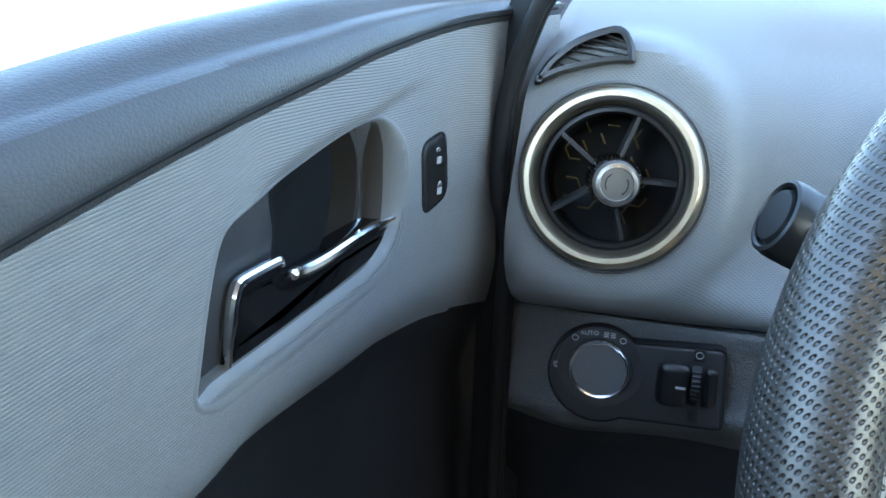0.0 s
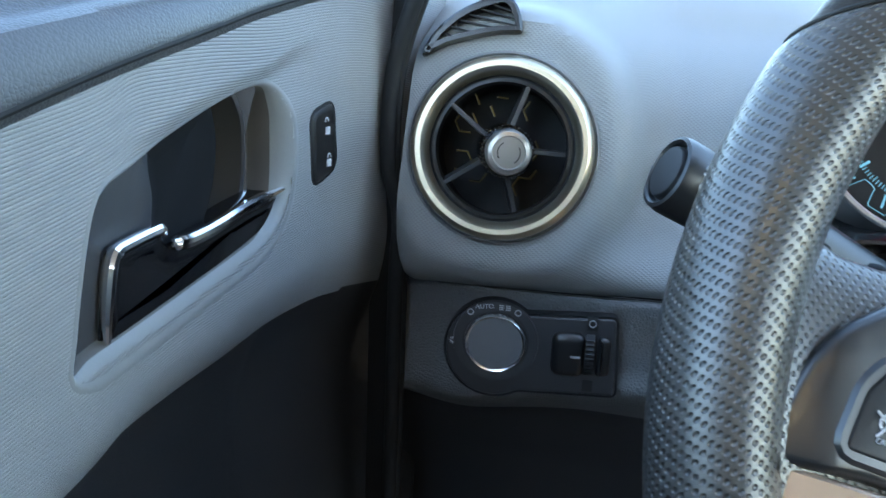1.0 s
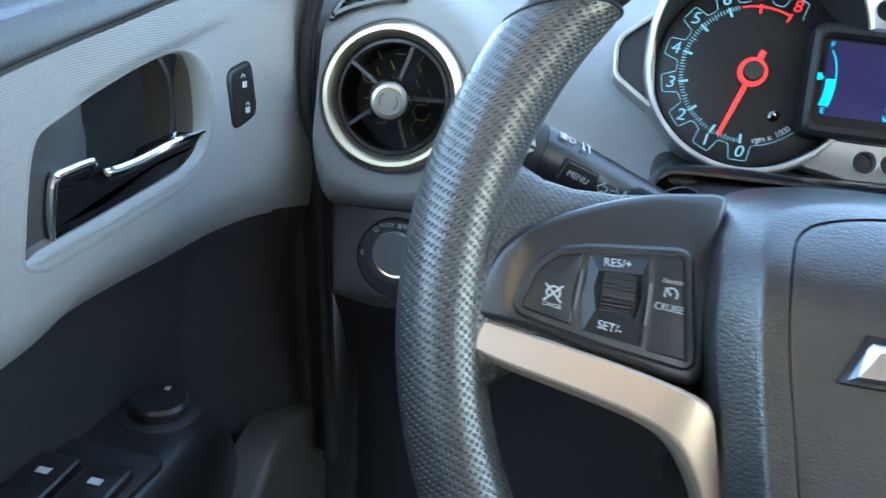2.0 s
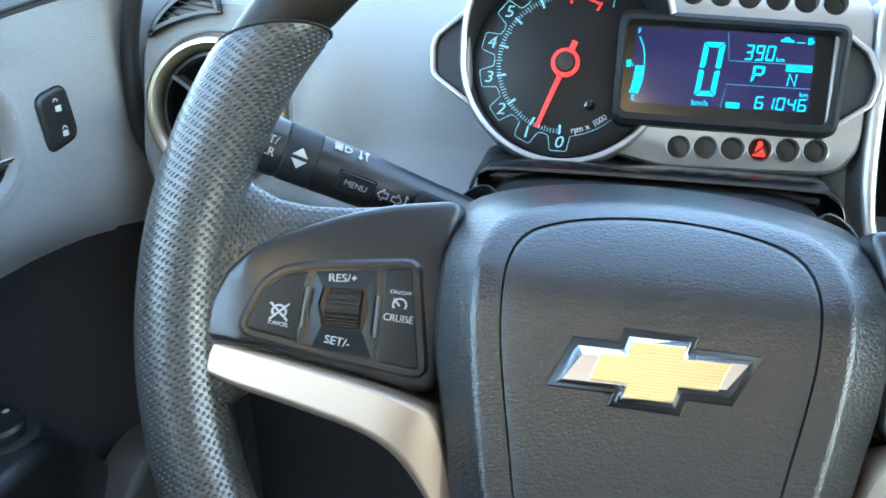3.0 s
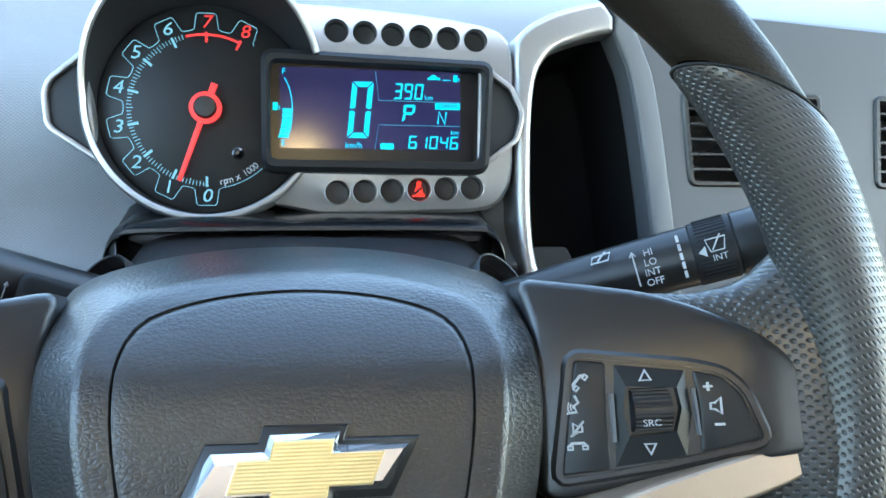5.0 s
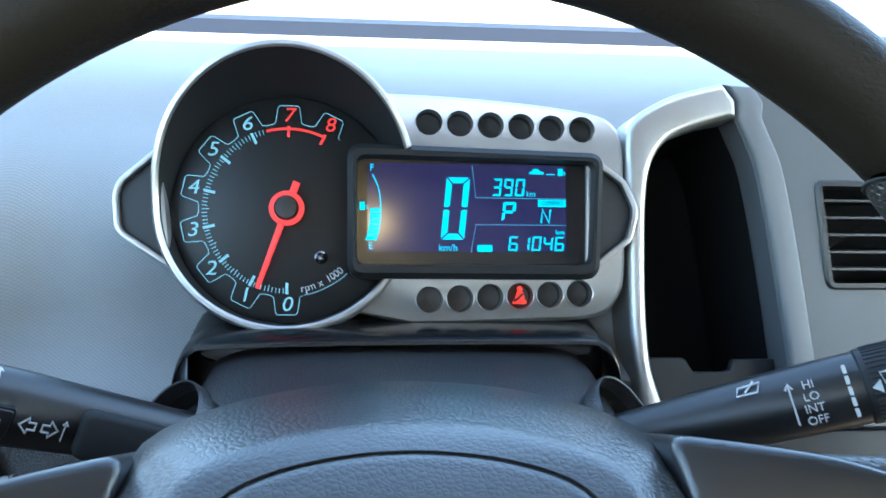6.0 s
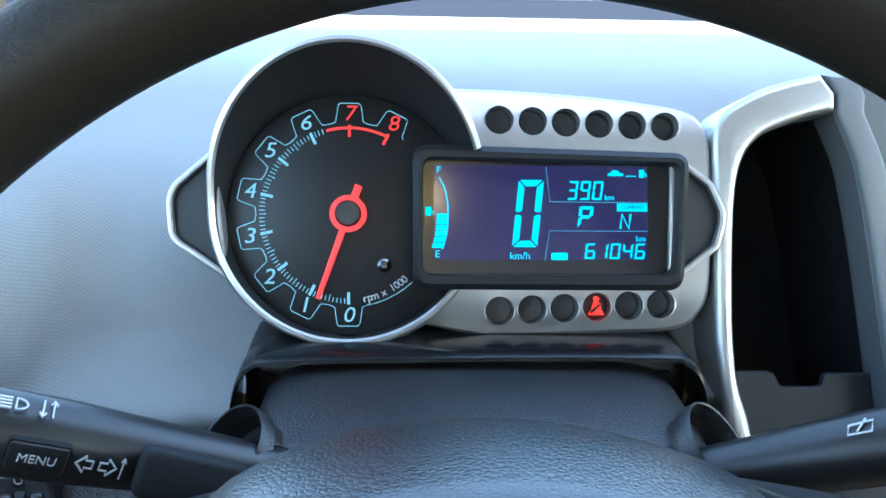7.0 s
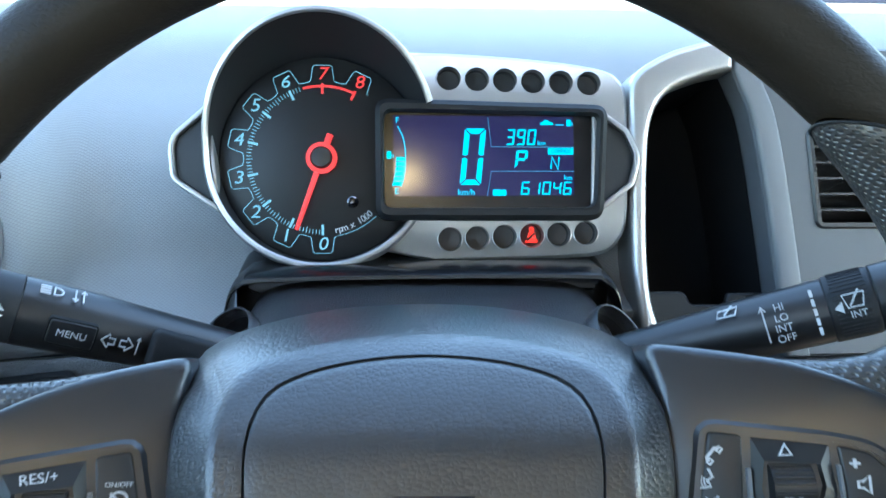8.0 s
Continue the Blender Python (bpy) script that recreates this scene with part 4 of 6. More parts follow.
        part("shackle_symbol", sweep(on_door(arc, 0.0013), 0.0003, n=6), WHITE_INK, sw)

    # mirror knob and window switches on the armrest
    base = part("mirror_control", lathe([(0.021, 0.0), (0.0205, 0.002), (0.018, 0.003), (0.0, 0.003)], 40, (-0.3165, -0.152, 0.8205)), MATTE, d, "round mirror adjuster")
    part("knob", lathe([(0.0150, 0.002), (0.0146, 0.0075), (0.0130, 0.0094), (0.0, 0.0098)], 40, (-0.3165, -0.152, 0.8205)), BLACK, base)
    part("mark", bars([[(-0.3180, -0.1445), (-0.3155, -0.1445), (-0.3155, -0.1415), (-0.3180, -0.1415)]], 0.8304), WHITE_INK, base)
    bed = part("switch_bed", slab(rounded([(-0.348, -0.262), (-0.297, -0.262), (-0.293, -0.187), (-0.346, -0.187)], 0.006), 0.815, 0.8235, 0.001), MATTE, d)
    for x in (-0.334, -0.309):
        b = part("window_switch", slab(rounded([(x - 0.0105, -0.252), (x + 0.0105, -0.252), (x + 0.0105, -0.205), (x - 0.0105, -0.205)], 0.003), 0.822, 0.8285, 0.002), BLACK, bed, "black window switch")
        part("symbol", bars([[(x - 0.003, -0.2205), (x + 0.003, -0.2205), (x + 0.003, -0.2165), (x - 0.003, -0.2165)]], 0.8286), GREY_INK, b)
    return d


car_door()


def door_seal():
    path = smooth_line([(-0.2700, -0.028, 1.05), (-0.2763, -0.030, 1.0385), (-0.2840, -0.030, 1.0113), (-0.2868, -0.030, 0.9884), (-0.2850, -0.030, 0.9546), (-0.2785, -0.026, 0.9312), (-0.2785, -0.020, 0.8952), (-0.2740, -0.012, 0.789), (-0.272, 0.0, 0.70)], 6)
    seal = thing("door_seal", Matrix(), "black rubber seal between door and dashboard", "seal")
    part("seal_bulb", sweep(path, 0.0038, n=14), RUBBER, seal)
    # Added strip that hides the lit sliver beside the bulb.
    part("gap_cover", loft([[(x - 0.016, y + 0.012, z) for x, y, z in path], [(x + 0.004, y + 0.004, z) for x, y, z in path]], closed=False), RUBBER, seal)
    part("seal_lip", sweep([(x + 0.0032, y + 0.0030, z) for x, y, z in path], 0.0022, n=10), RUBBER, seal)


door_seal()


# ---------------------------------------------------------------- instrument cluster
CLUSTER = tilted(-0.046, 0.0, 1.0, 20)


def polar(r, deg):
    return (r * math.cos(radians(deg)), r * math.sin(radians(deg)))


def segments(ch):
    return {"0": "abcdef", "1": "bc", "3": "abcdg", "4": "bcfg", "6": "acdefg", "9": "abcdfg", "P": "abefg"}[ch]


def digit(bm, ch, x, y, w, h, t, z, lean=0.12):
    """A slanted seven-segment figure, its lower left corner at x, y."""
    g = t * 0.18

    def q(a, b):
        return (x + a + lean * b, y + b)

    m = h / 2
    shape = {
        "a": [(g, h), (w - g, h), (w - t - g, h - t), (t + g, h - t)],
        "d": [(t + g, t), (w - t - g, t), (w - g, 0), (g, 0)],
        "g": [(t * 0.7 + g, m + t / 2), (w - t * 0.7 - g, m + t / 2), (w - t * 0.7 - g, m - t / 2), (t * 0.7 + g, m - t / 2)],
        "f": [(0, h - g), (t, h - t - g), (t, m + t * 0.45), (t * 0.5, m + g), (0, m + t * 0.3)],
        "e": [(0, m - t * 0.3), (t * 0.5, m - g), (t, m - t * 0.45), (t, t + g), (0, g)],
        "b": [(w - t, h - t - g), (w, h - g), (w, m + t * 0.3), (w - t * 0.5, m + g), (w - t, m + t * 0.45)],
        "c": [(w - t, m - t * 0.45), (w - t * 0.5, m - g), (w, m - t * 0.3), (w, g), (w - t, t + g)],
    }
    for s in segments(ch):
        slab([q(*p) for p in shape[s]], z - 0.0002, z + 0.0001, bm=bm)
    return bm


def cluster():
    c = thing("instrument_cluster", CLUSTER, "silver motorcycle-style instrument pod with rev counter and blue display", "instrument cluster")

    # hood and trim ring round the rev counter
    def egg(deg, grow=0.0):
        s = max(0.0, math.sin(radians(deg)))
        r = 0.0545 - 0.0020 * max(0.0, -math.sin(radians(deg))) + 0.0112 * s ** 1.4 + grow
        return r, 0.009 + 0.021 * s ** 1.3

    angs = span(26, 330, 96)

    def ring(f):
        return [(*polar(f(a)[0], a), f(a)[1]) for a in angs]

    blend = lambda a, k: (0.0500 + (egg(a)[0] - 0.0013 - 0.0500) * k, -0.003 + (egg(a)[1] + 0.003) * k ** 1.25)
    part("hood_lining", loft([ring(lambda a, k=k: blend(a, k)) for k in (0, 0.15, 0.35, 0.55, 0.75, 0.9, 1.0)], closed=False), MATTE, c, "matte black hood lining")
    part("hood_shell", loft([ring(lambda a: (egg(a)[0] + 0.0016, egg(a)[1] - 0.001)), ring(lambda a: (egg(a)[0] + 0.0030, egg(a)[1] - 0.008)), ring(lambda a: (egg(a)[0] + 0.0030, -0.012)), ring(lambda a: (egg(a)[0] - 0.002, -0.035)), ring(lambda a: (egg(a)[0] - 0.012, -0.045))], closed=False), SILVER, c, "satin silver hood shell")
    rim = [[(*polar(egg(a, dr)[0], a), egg(a)[1] + dz) for a in angs] for dr, dz in ((-0.0014, -0.001), (-0.0013, 0.0006), (-0.0004, 0.0014), (0.0010, 0.0012), (0.0019, 0.0002), (0.0020, -0.0015))]
    part("trim_ring", loft(rim, closed=False), SILVER, c, "thin satin silver ring")

    # dial
    part("dial_face", lathe([(0.0505, -0.004), (0.0505, -0.0005), (0.0495, 0.0), (0.0, 0.0)], 72), DIAL, c, "black rev counter dial")
    z = 0.0003
    gear = []
    for k in range(9):
        a = -90 - k * 180 / 7
        for da, r in ((10.0, 0.0388), (8.4, 0.0392), (6.0, 0.0458), (4.8, 0.0467), (-4.8, 0.0467), (-6.0, 0.0458), (-8.4, 0.0392), (-10.0, 0.0388)):
            gear.append(polar(r, a + da))
        if k < 8:
            for e in (-11.5, -12.9, -14.2):
                gear.append(polar(0.0386, a + e))
    part("scale_outline", ribbon(gear, 0.00030, z, 0.0002), ICE, c, "thin ice-blue toothed outline")
    bm, bmr, bmt = bmesh.new(), bmesh.new(), bmesh.new()
    for k in range(9):
        a = -90 - k * 180 / 7
        ribbon([polar(0.0325, a), polar(0.0375, a)], 0.0012, z, bm=bmr if k > 6 else bm)
        if k < 8:
            for j in range(1, 10):
                b = a - j * 18 / 7
                if k + j / 10 > 6.35:
                    continue
                ribbon([polar(0.0350 if j != 5 else 0.0342, b), polar(0.0372, b)], 0.00035, z, bm=bmt)
    part("major_ticks", bm, ICE, c)
    part("minor_ticks", bmt, ICE, c)
    part("red_ticks", bmr, RED, c)
    part("red_band", ribbon([polar(0.0362, -90 - v * 180 / 7) for v in span(6.4, 8.04, 24)], 0.0011, z + 0.0001), RED, c, "red limit band")
    for k in range(9):
        x, y = polar(0.0421, -90 - k * 180 / 7)
        lettering(str(k), 0.0090, x, y, z + 0.0002, c, RED if k > 6 else ICE, name="numeral", wide=1.12, shear=0.18)
    for i, ch in enumerate("rpm x 1000"):
        a = -79.0 + i * 3.3
        x, y = polar(0.0357, a)
        if ch != " ":
            lettering(ch, 0.0046, x, y, z + 0.0002, c, WHITE_INK, turn=a + 90, name="lettering")
    part("arc_line", ribbon([polar(0.0386, a) for a in span(-79, -47, 20)], 0.0003, z), ICE, c)
    part("reset_pin", lathe([(0.0030, 0.0), (0.0028, 0.0015), (0.0018, 0.002), (0.0018, 0.008), (0.0012, 0.0085), (0.0, 0.0086)], 20, (0.0148, -0.0212, 0.0)), DARK_CHROME, c, "small black reset pin")
    # needle
    tip, tail = Vector((-0.0123, -0.0350)), Vector((0.0042, 0.0117))
    d = (tip - tail).normalized()
    q = Vector((-d.y, d.x))
    part("needle", slab([tail + q * 0.0016, tail - q * 0.0016, tip - q * 0.0010, tip + q * 0.0010], 0.0045, 0.0058, 0.0004), NEEDLE, c, "glowing red needle")
    part("needle_ring", lathe([(0.0076, 0.004), (0.0076, 0.0066), (0.0050, 0.0068), (0.0050, 0.004)], 40), NEEDLE, c, "glowing red ring")
    part("needle_cap", lathe([(0.0056, 0.0005), (0.0054, 0.0085), (0.0046, 0.0098), (0.0, 0.0100)], 40), BLACK, c, "black needle cap")

    # silver pod plate with two rows of tell-tale wells
    face = 0.006
    o = [(0.0300, 0.0560), (0.0404, 0.0536), (0.0620, 0.0532), (0.0891, 0.0516), (0.1180, 0.0488), (0.1400, 0.0448), (0.1480, 0.0395), (0.1512, 0.0300), (0.1515, 0.0), (0.1512, -0.0280), (0.1480, -0.0400), (0.1385, -0.0478), (0.1100, -0.0498), (0.0558, -0.0512), (0.0300, -0.0500)]
    o = smooth_line(o[1:-1], 4) + [polar(egg(a)[0] + 0.0004, a) for a in span(-58, -31, 8)] + [(0.056, -0.020), (0.058, 0.018)] + [polar(egg(a)[0] + 0.0004, a) for a in span(27, 50, 8)]
    up = [(0.0624 + 0.01396 * k, 0.0394 - 0.00042 * k) for k in range(6)]
    dn = [(0.0627 + 0.01352 * k, -0.0398 + 0.00056 * k) for k in range(6)]
    bow = lambda y: -7.0 * max(0.0, abs(y) - 0.024) ** 2
    bm = plate(o, [circle(x, y, 0.0059, 28) for x, y in up + dn], -0.010, face, 0.0018)
    for v in bm.verts:
        v.co.z += bow(v.co.y) if v.co.z > 0 else 0.0
    part("pod_plate", bm, SILVER, c, "satin silver pod plate")
    part("pod_back", loft([[(x, y, -0.0095) for x, y in ccw(o)], [(x, y, -0.028) for x, y in inset(ccw(o), 0.004)], [(x, y, -0.045) for x, y in inset(ccw(o), 0.014)]], cap1=True), SILVER, c)
    for k, (x, y) in enumerate(up + dn):
        well = part("telltale_well", lathe([(0.0060, face - 0.0012), (0.0058, -0.004), (0.0, -0.0045)], 28, (x, y, bow(y))), CHARCOAL, c)
        part("telltale_rim", lathe([(0.0066, face - 0.0002), (0.0064, face + 0.0004), (0.0061, face + 0.0005), (0.0058, face), (0.0058, face - 0.0014)], 28, (x, y, bow(y))), SILVER, well)
    x, y = dn[3]
    lamp = part("warning_lamp", lathe([(0.0012, face - 0.003), (0.0012, face - 0.0012), (0.0, face - 0.001)], 16, (x, y + 0.0030, 0)), WARN, c, "lit red belt warning symbol")
    part("warning_mark", slab([(x - 0.0019, y - 0.0012), (x - 0.0004, y - 0.0012), (x + 0.0012, y + 0.0017), (x - 0.0012, y + 0.0017)], face - 0.003, face - 0.0014), WARN, lamp)
    part("warning_mark", slab([(x + 0.0003, y - 0.0012), (x + 0.0020, y - 0.0012), (x + 0.0016, y + 0.0013)], face - 0.003, face - 0.0014), WARN, lamp)
    part("warning_mark", slab(rounded([(x - 0.0033, y - 0.0036), (x + 0.0033, y - 0.0036), (x + 0.0023, y - 0.0016), (x - 0.0023, y - 0.0016)], 0.0005), face - 0.003, face - 0.0014), WARN, lamp)
    part("warning_stripe", slab([(x - 0.0030, y - 0.0022), (x - 0.0022, y - 0.0030), (x + 0.0018, y + 0.0006), (x + 0.0010, y + 0.0012)], face - 0.0013, face - 0.0011), VOID, lamp)

    # side wings: silver loops with dark infill
    for pts, name in (([(-0.0540, 0.0268), (-0.0715, 0.0115), (-0.0735, 0.0050), (-0.0722, -0.0095), (-0.0695, -0.0130), (-0.0480, -0.0275)], "wing"),
                      ([(0.1330, 0.0265), (0.1510, 0.0138), (0.1563, 0.0020), (0.1563, -0.0030), (0.1535, -0.0138), (0.1320, -0.0300)], "wing")):
        loop = ccw(rounded(pts, 0.004 if pts[0][0] < 0 else 0.0018, 3))
        up_by = 0.0 if pts[0][0] < 0 else 0.0022
        part("wing_frame", frame_plate(loop, 0.0026, -0.012, face + 0.002 + up_by, 0.0008), SILVER, c, "silver wing-shaped frame")
        part("wing_infill", slab(inset(loop, 0.0025), -0.011, face - 0.001 + up_by, 0.0008), MATTE, c, "black wing infill")

    # display
    bez = ccw(rounded([(0.0262, 0.0278), (0.1396, 0.0250), (0.1368, -0.0312), (0.0266, -0.0308)], 0.007, 6))
    scr = ccw(rounded([(0.0300, 0.0226), (0.1356, 0.0210), (0.1332, -0.0252), (0.0300, -0.0252)], 0.005, 5))
    part("display_bezel", plate(bez, [scr], 0.0, 0.0165, 0.0024), BEZEL_BLACK, c, "black display bezel")
    part("display_slope", loft([[(x, y, 0.0166) for x, y in scr], [(x, y, 0.0090) for x, y in inset(scr, 0.0006)]]), MATTE, c)
    scrn = part("display_screen", slab(scr, 0.004, 0.0085), GLOSS, c, "dark glossy display window")
    act = ccw(rounded([(0.0350, 0.0203), (0.1234, 0.0200), (0.1238, -0.0187), (0.0350, -0.0190)], 0.0006, 2))
    pane = part("display_panel", slab(act, 0.008, 0.0089), SCREEN, scrn, "lit navy blue display panel")
    z = 0.0092
    one = bmesh.new()
    digit(one, "0", 0.0672, -0.0135, 0.0104, 0.0276, 0.0026, z, 0.10)
    part("speed_figure", one, CYAN, scrn, "bright cyan segment figure")
    for i, ch in enumerate("390"):
        part("range_figure", digit(bmesh.new(), ch, 0.0898 + 0.0052 * i, 0.0060, 0.0041, 0.0078, 0.0009, z), CYAN, scrn)
    for i, ch in enumerate("61046"):
        part("odometer_figure", digit(bmesh.new(), ch, 0.0972 + 0.0052 * i, -0.0183, 0.0041, 0.0064, 0.0008, z), CYAN, scrn)
    g = bmesh.new()
    digit(g, "P", 0.0942, -0.0054, 0.0058, 0.0088, 0.0013, z)
    part("gear_letter", g, CYAN, scrn)
    part("compass_letter", ribbon([(0.1122, -0.0058), (0.1128, 0.0002), (0.1158, -0.0058), (0.1164, 0.0002)], 0.0008, z, 0.0001), CYAN, scrn)
    lettering("km", 0.0034, 0.1076, 0.0070, z, scrn, CYAN)
    lettering("km", 0.0034, 0.1207, -0.0100, z, scrn, CYAN)
    lettering("km/h", 0.0042, 0.0705, -0.0172, z, scrn, CYAN)
    lettering("F", 0.0042, 0.0369, 0.0178, z, scrn, CYAN)
    lettering("E", 0.0042, 0.0366, -0.0166, z, scrn, CYAN)
    part("compass_box", slab([(0.1108, 0.0014), (0.1234, 0.0014), (0.1234, 0.0046), (0.1108, 0.0046)], 0.0088, z), CYAN, scrn)
    lettering("COMPASS", 0.0026, 0.1171, 0.0030, z + 0.0002, scrn, DIAL, wide=0.85)
    part("trip_box", slab(rounded([(0.0835, -0.0188), (0.0902, -0.0188), (0.0902, -0.0158), (0.0835, -0.0158)], 0.0006, 2), 0.0088, z), CYAN, scrn)
    part("divider", ribbon([(0.0812, 0.0195), (0.0828, 0.0052), (0.1235, 0.0050)], 0.0003, z, 0.0001), CYAN_DIM, scrn)
    part("divider", ribbon([(0.0808, -0.0190), (0.0828, -0.0068), (0.1235, -0.0068)], 0.0003, z, 0.0001), CYAN_DIM, scrn)
    gauge = smooth_line([(0.0372, 0.0150), (0.0396, 0.0098), (0.0408, 0.0030), (0.0407, -0.0050), (0.0398, -0.0105), (0.0386, -0.0145)], 5)
    part("fuel_scale", ribbon(gauge, 0.0005, z, 0.0001), CYAN, scrn)
    fb = bmesh.new()
    for k in range(6):
        y0, y1 = -0.0140 + 0.0024 * k, -0.0140 + 0.0024 * k + 0.0021
        xr = lambda y: float(np.interp(y, [p[1] for p in reversed(gauge)], [p[0] for p in reversed(gauge)])) - 0.0004
        slab([(xr(y0) - 0.0042, y0), (xr(y0), y0), (xr(y1), y1), (xr(y1) - 0.0042, y1)], z - 0.0002, z + 0.0001, bm=fb)
    part("fuel_bars", fb, CYAN, scrn, "cyan fuel level bars")
    for x, y, k in ((0.0330, 0.0010, 1.0), (0.1212, 0.0170, 0.9)):
        pb = bars([[(x - 0.0013 * k, y - 0.0018 * k), (x + 0.0010 * k, y - 0.0018 * k), (x + 0.0010 * k, y + 0.0018 * k), (x - 0.0013 * k, y + 0.0018 * k)]], z, 0.0001)
        ribbon([(x + 0.0010 * k, y), (x + 0.0019 * k, y + 0.0002), (x + 0.0019 * k, y - 0.0014 * k)], 0.0004, z, 0.0001, bm=pb)
        part("pump_symbol", pb, CYAN, scrn)
    part("car_symbol", slab([(0.1070, 0.0160), (0.1134, 0.0160), (0.1134, 0.0170), (0.1118, 0.0174), (0.1108, 0.0184), (0.1090, 0.0184), (0.1082, 0.0174), (0.1070, 0.0170)], 0.0088, z), CYAN, scrn)
    part("road_symbol", ribbon([(0.1146, 0.0160), (0.1186, 0.0160)], 0.0004, z, 0.0001), CYAN, scrn)


cluster()


# pod neck and steering column shroud --------------------------------------
def column():
    n = thing("pod_mount", Matrix(), "dark plastic mount under the instrument pod", "mount")
    prof = [(-0.090, 0.880), (-0.089, 0.930), (-0.0880, 0.9515), (0.0955, 0.9515), (0.097, 0.932), (0.098, 0.880)]
    prof = ccw(rounded(prof, 0.012))
    bm = slab(prof, -0.05, 0.030, 0.010, 5)
    bm.transform(Matrix(((1, 0, 0, 0), (0, 0, -1, 0), (0, 1, 0, 0), (0, 0, 0, 1))))
    bmesh.ops.recalc_face_normals(bm, faces=bm.faces)
    part("block", bm, BLACK, n)
    lip = smooth_line([(-0.0912, -0.046, 0.9180), (-0.0910, -0.045, 0.9320), (-0.0882, -0.043, 0.9445), (-0.083, -0.042, 0.9510), (-0.070, -0.0415, 0.9535), (0.0, -0.0410, 0.9545), (0.078, -0.0415, 0.9545), (0.089, -0.042, 0.9525), (0.0955, -0.043, 0.9465), (0.0985, -0.045, 0.9340), (0.0990, -0.046, 0.9200)], 6)
    part("lip", loft([[(x, y + dy, z + dz) for x, y, z in lip] for dy, dz in ((0.030, -0.002), (0.010, 0.001), (0.002, 0.0012), (-0.001, 0.0), (-0.0015, -0.0016), (0.001, -0.0030), (0.010, -0.0036))], closed=False), GLOSS, n, "rounded lip over the column gap")
    s = thing("steering_column_shroud", Matrix(), "dark grained upper shroud of the steering column", "steering column")

    def arch(w, top, drop, y):
        pts = [(-w - 0.004, top - drop), (-w, top - drop * 0.55), (-w * 0.95, top - drop * 0.20), (-w * 0.84, top - 0.003), (-w * 0.6, top), (0, top + 0.001), (w * 0.6, top), (w * 0.84, top - 0.003), (w * 0.95, top - drop * 0.20), (w, top - drop * 0.55), (w + 0.004, top - drop)]
        return [(x + 0.0045, y, z) for x, z in smooth_line(pts, 6)]

    rings = [arch(0.0870, 0.9470, 0.06, -0.030), arch(0.0870, 0.9485, 0.06, -0.044), arch(0.0870, 0.9486, 0.06, -0.060), arch(0.0870, 0.9465, 0.06, -0.085), arch(0.0880, 0.9415, 0.06, -0.110), arch(0.082, 0.932, 0.06, -0.130), arch(0.070, 0.918, 0.06, -0.150)]
    part("upper_half", loft(rings, closed=False), SHROUD, s)
    part("lower_half", box(-0.070, 0.078, -0.150, 0.05, 0.84, 0.895), BLACK, s)
    for sx in (-1, 1):
        eye = Vector((-0.0825 if sx < 0 else 0.0865, -0.088, 0.9425))
        hole = part("stalk_hole", lathe([(0.0172, -0.005), (0.0172, 0.0004), (0.0168, 0.0011), (0.0162, 0.0008), (0.0157, -0.002), (0.0150, -0.012), (0.0, -0.014)], 36), SHROUD, s, "round stalk opening")
        hole.matrix_local = look(eye, eye - Vector((sx * 0.62, -0.36, 0.70)))
        # Black cup laid inside to paint the opening's inner shade.
        dark = part("hole_shade", lathe([(0.0160, -0.0002), (0.0148, -0.0115), (0.0, -0.0135)], 36), VOID, hole)


column()


# column stalks ----------------------------------------------------------
def stalk_frame(base, tip):
    z = (Vector(tip) - Vector(base)).normalized()
    f = Vector((0, -0.86, 0.5))
    y = (f - z * f.dot(z)).normalized()
    x = y.cross(z)
    m = Matrix((x, y, z)).transposed().to_4x4()
    m.translation = base
    return m


def wrapped(z, a, r):
    """A frame on the barrel at height z, turned by a degrees from the driver's side: its xy plane is tangent, its x along the axis towards the tip."""
    n = Vector((math.sin(radians(a)), math.cos(radians(a)), 0))
    ax = Vector((0, 0, 1))
    up = n.cross(ax)
    m = Matrix((ax, up, n)).transposed().to_4x4()
    m.translation = n * r + Vector((0, 0, z))
    return m


def barrel(profile, n=40, flat=0.86):
    rings = [[(r * math.cos(2 * math.pi * i / n), r * flat * math.sin(2 * math.pi * i / n), z) for i in range(n)] for r, z in profile]
    return loft(rings, cap0=True, cap1=True)


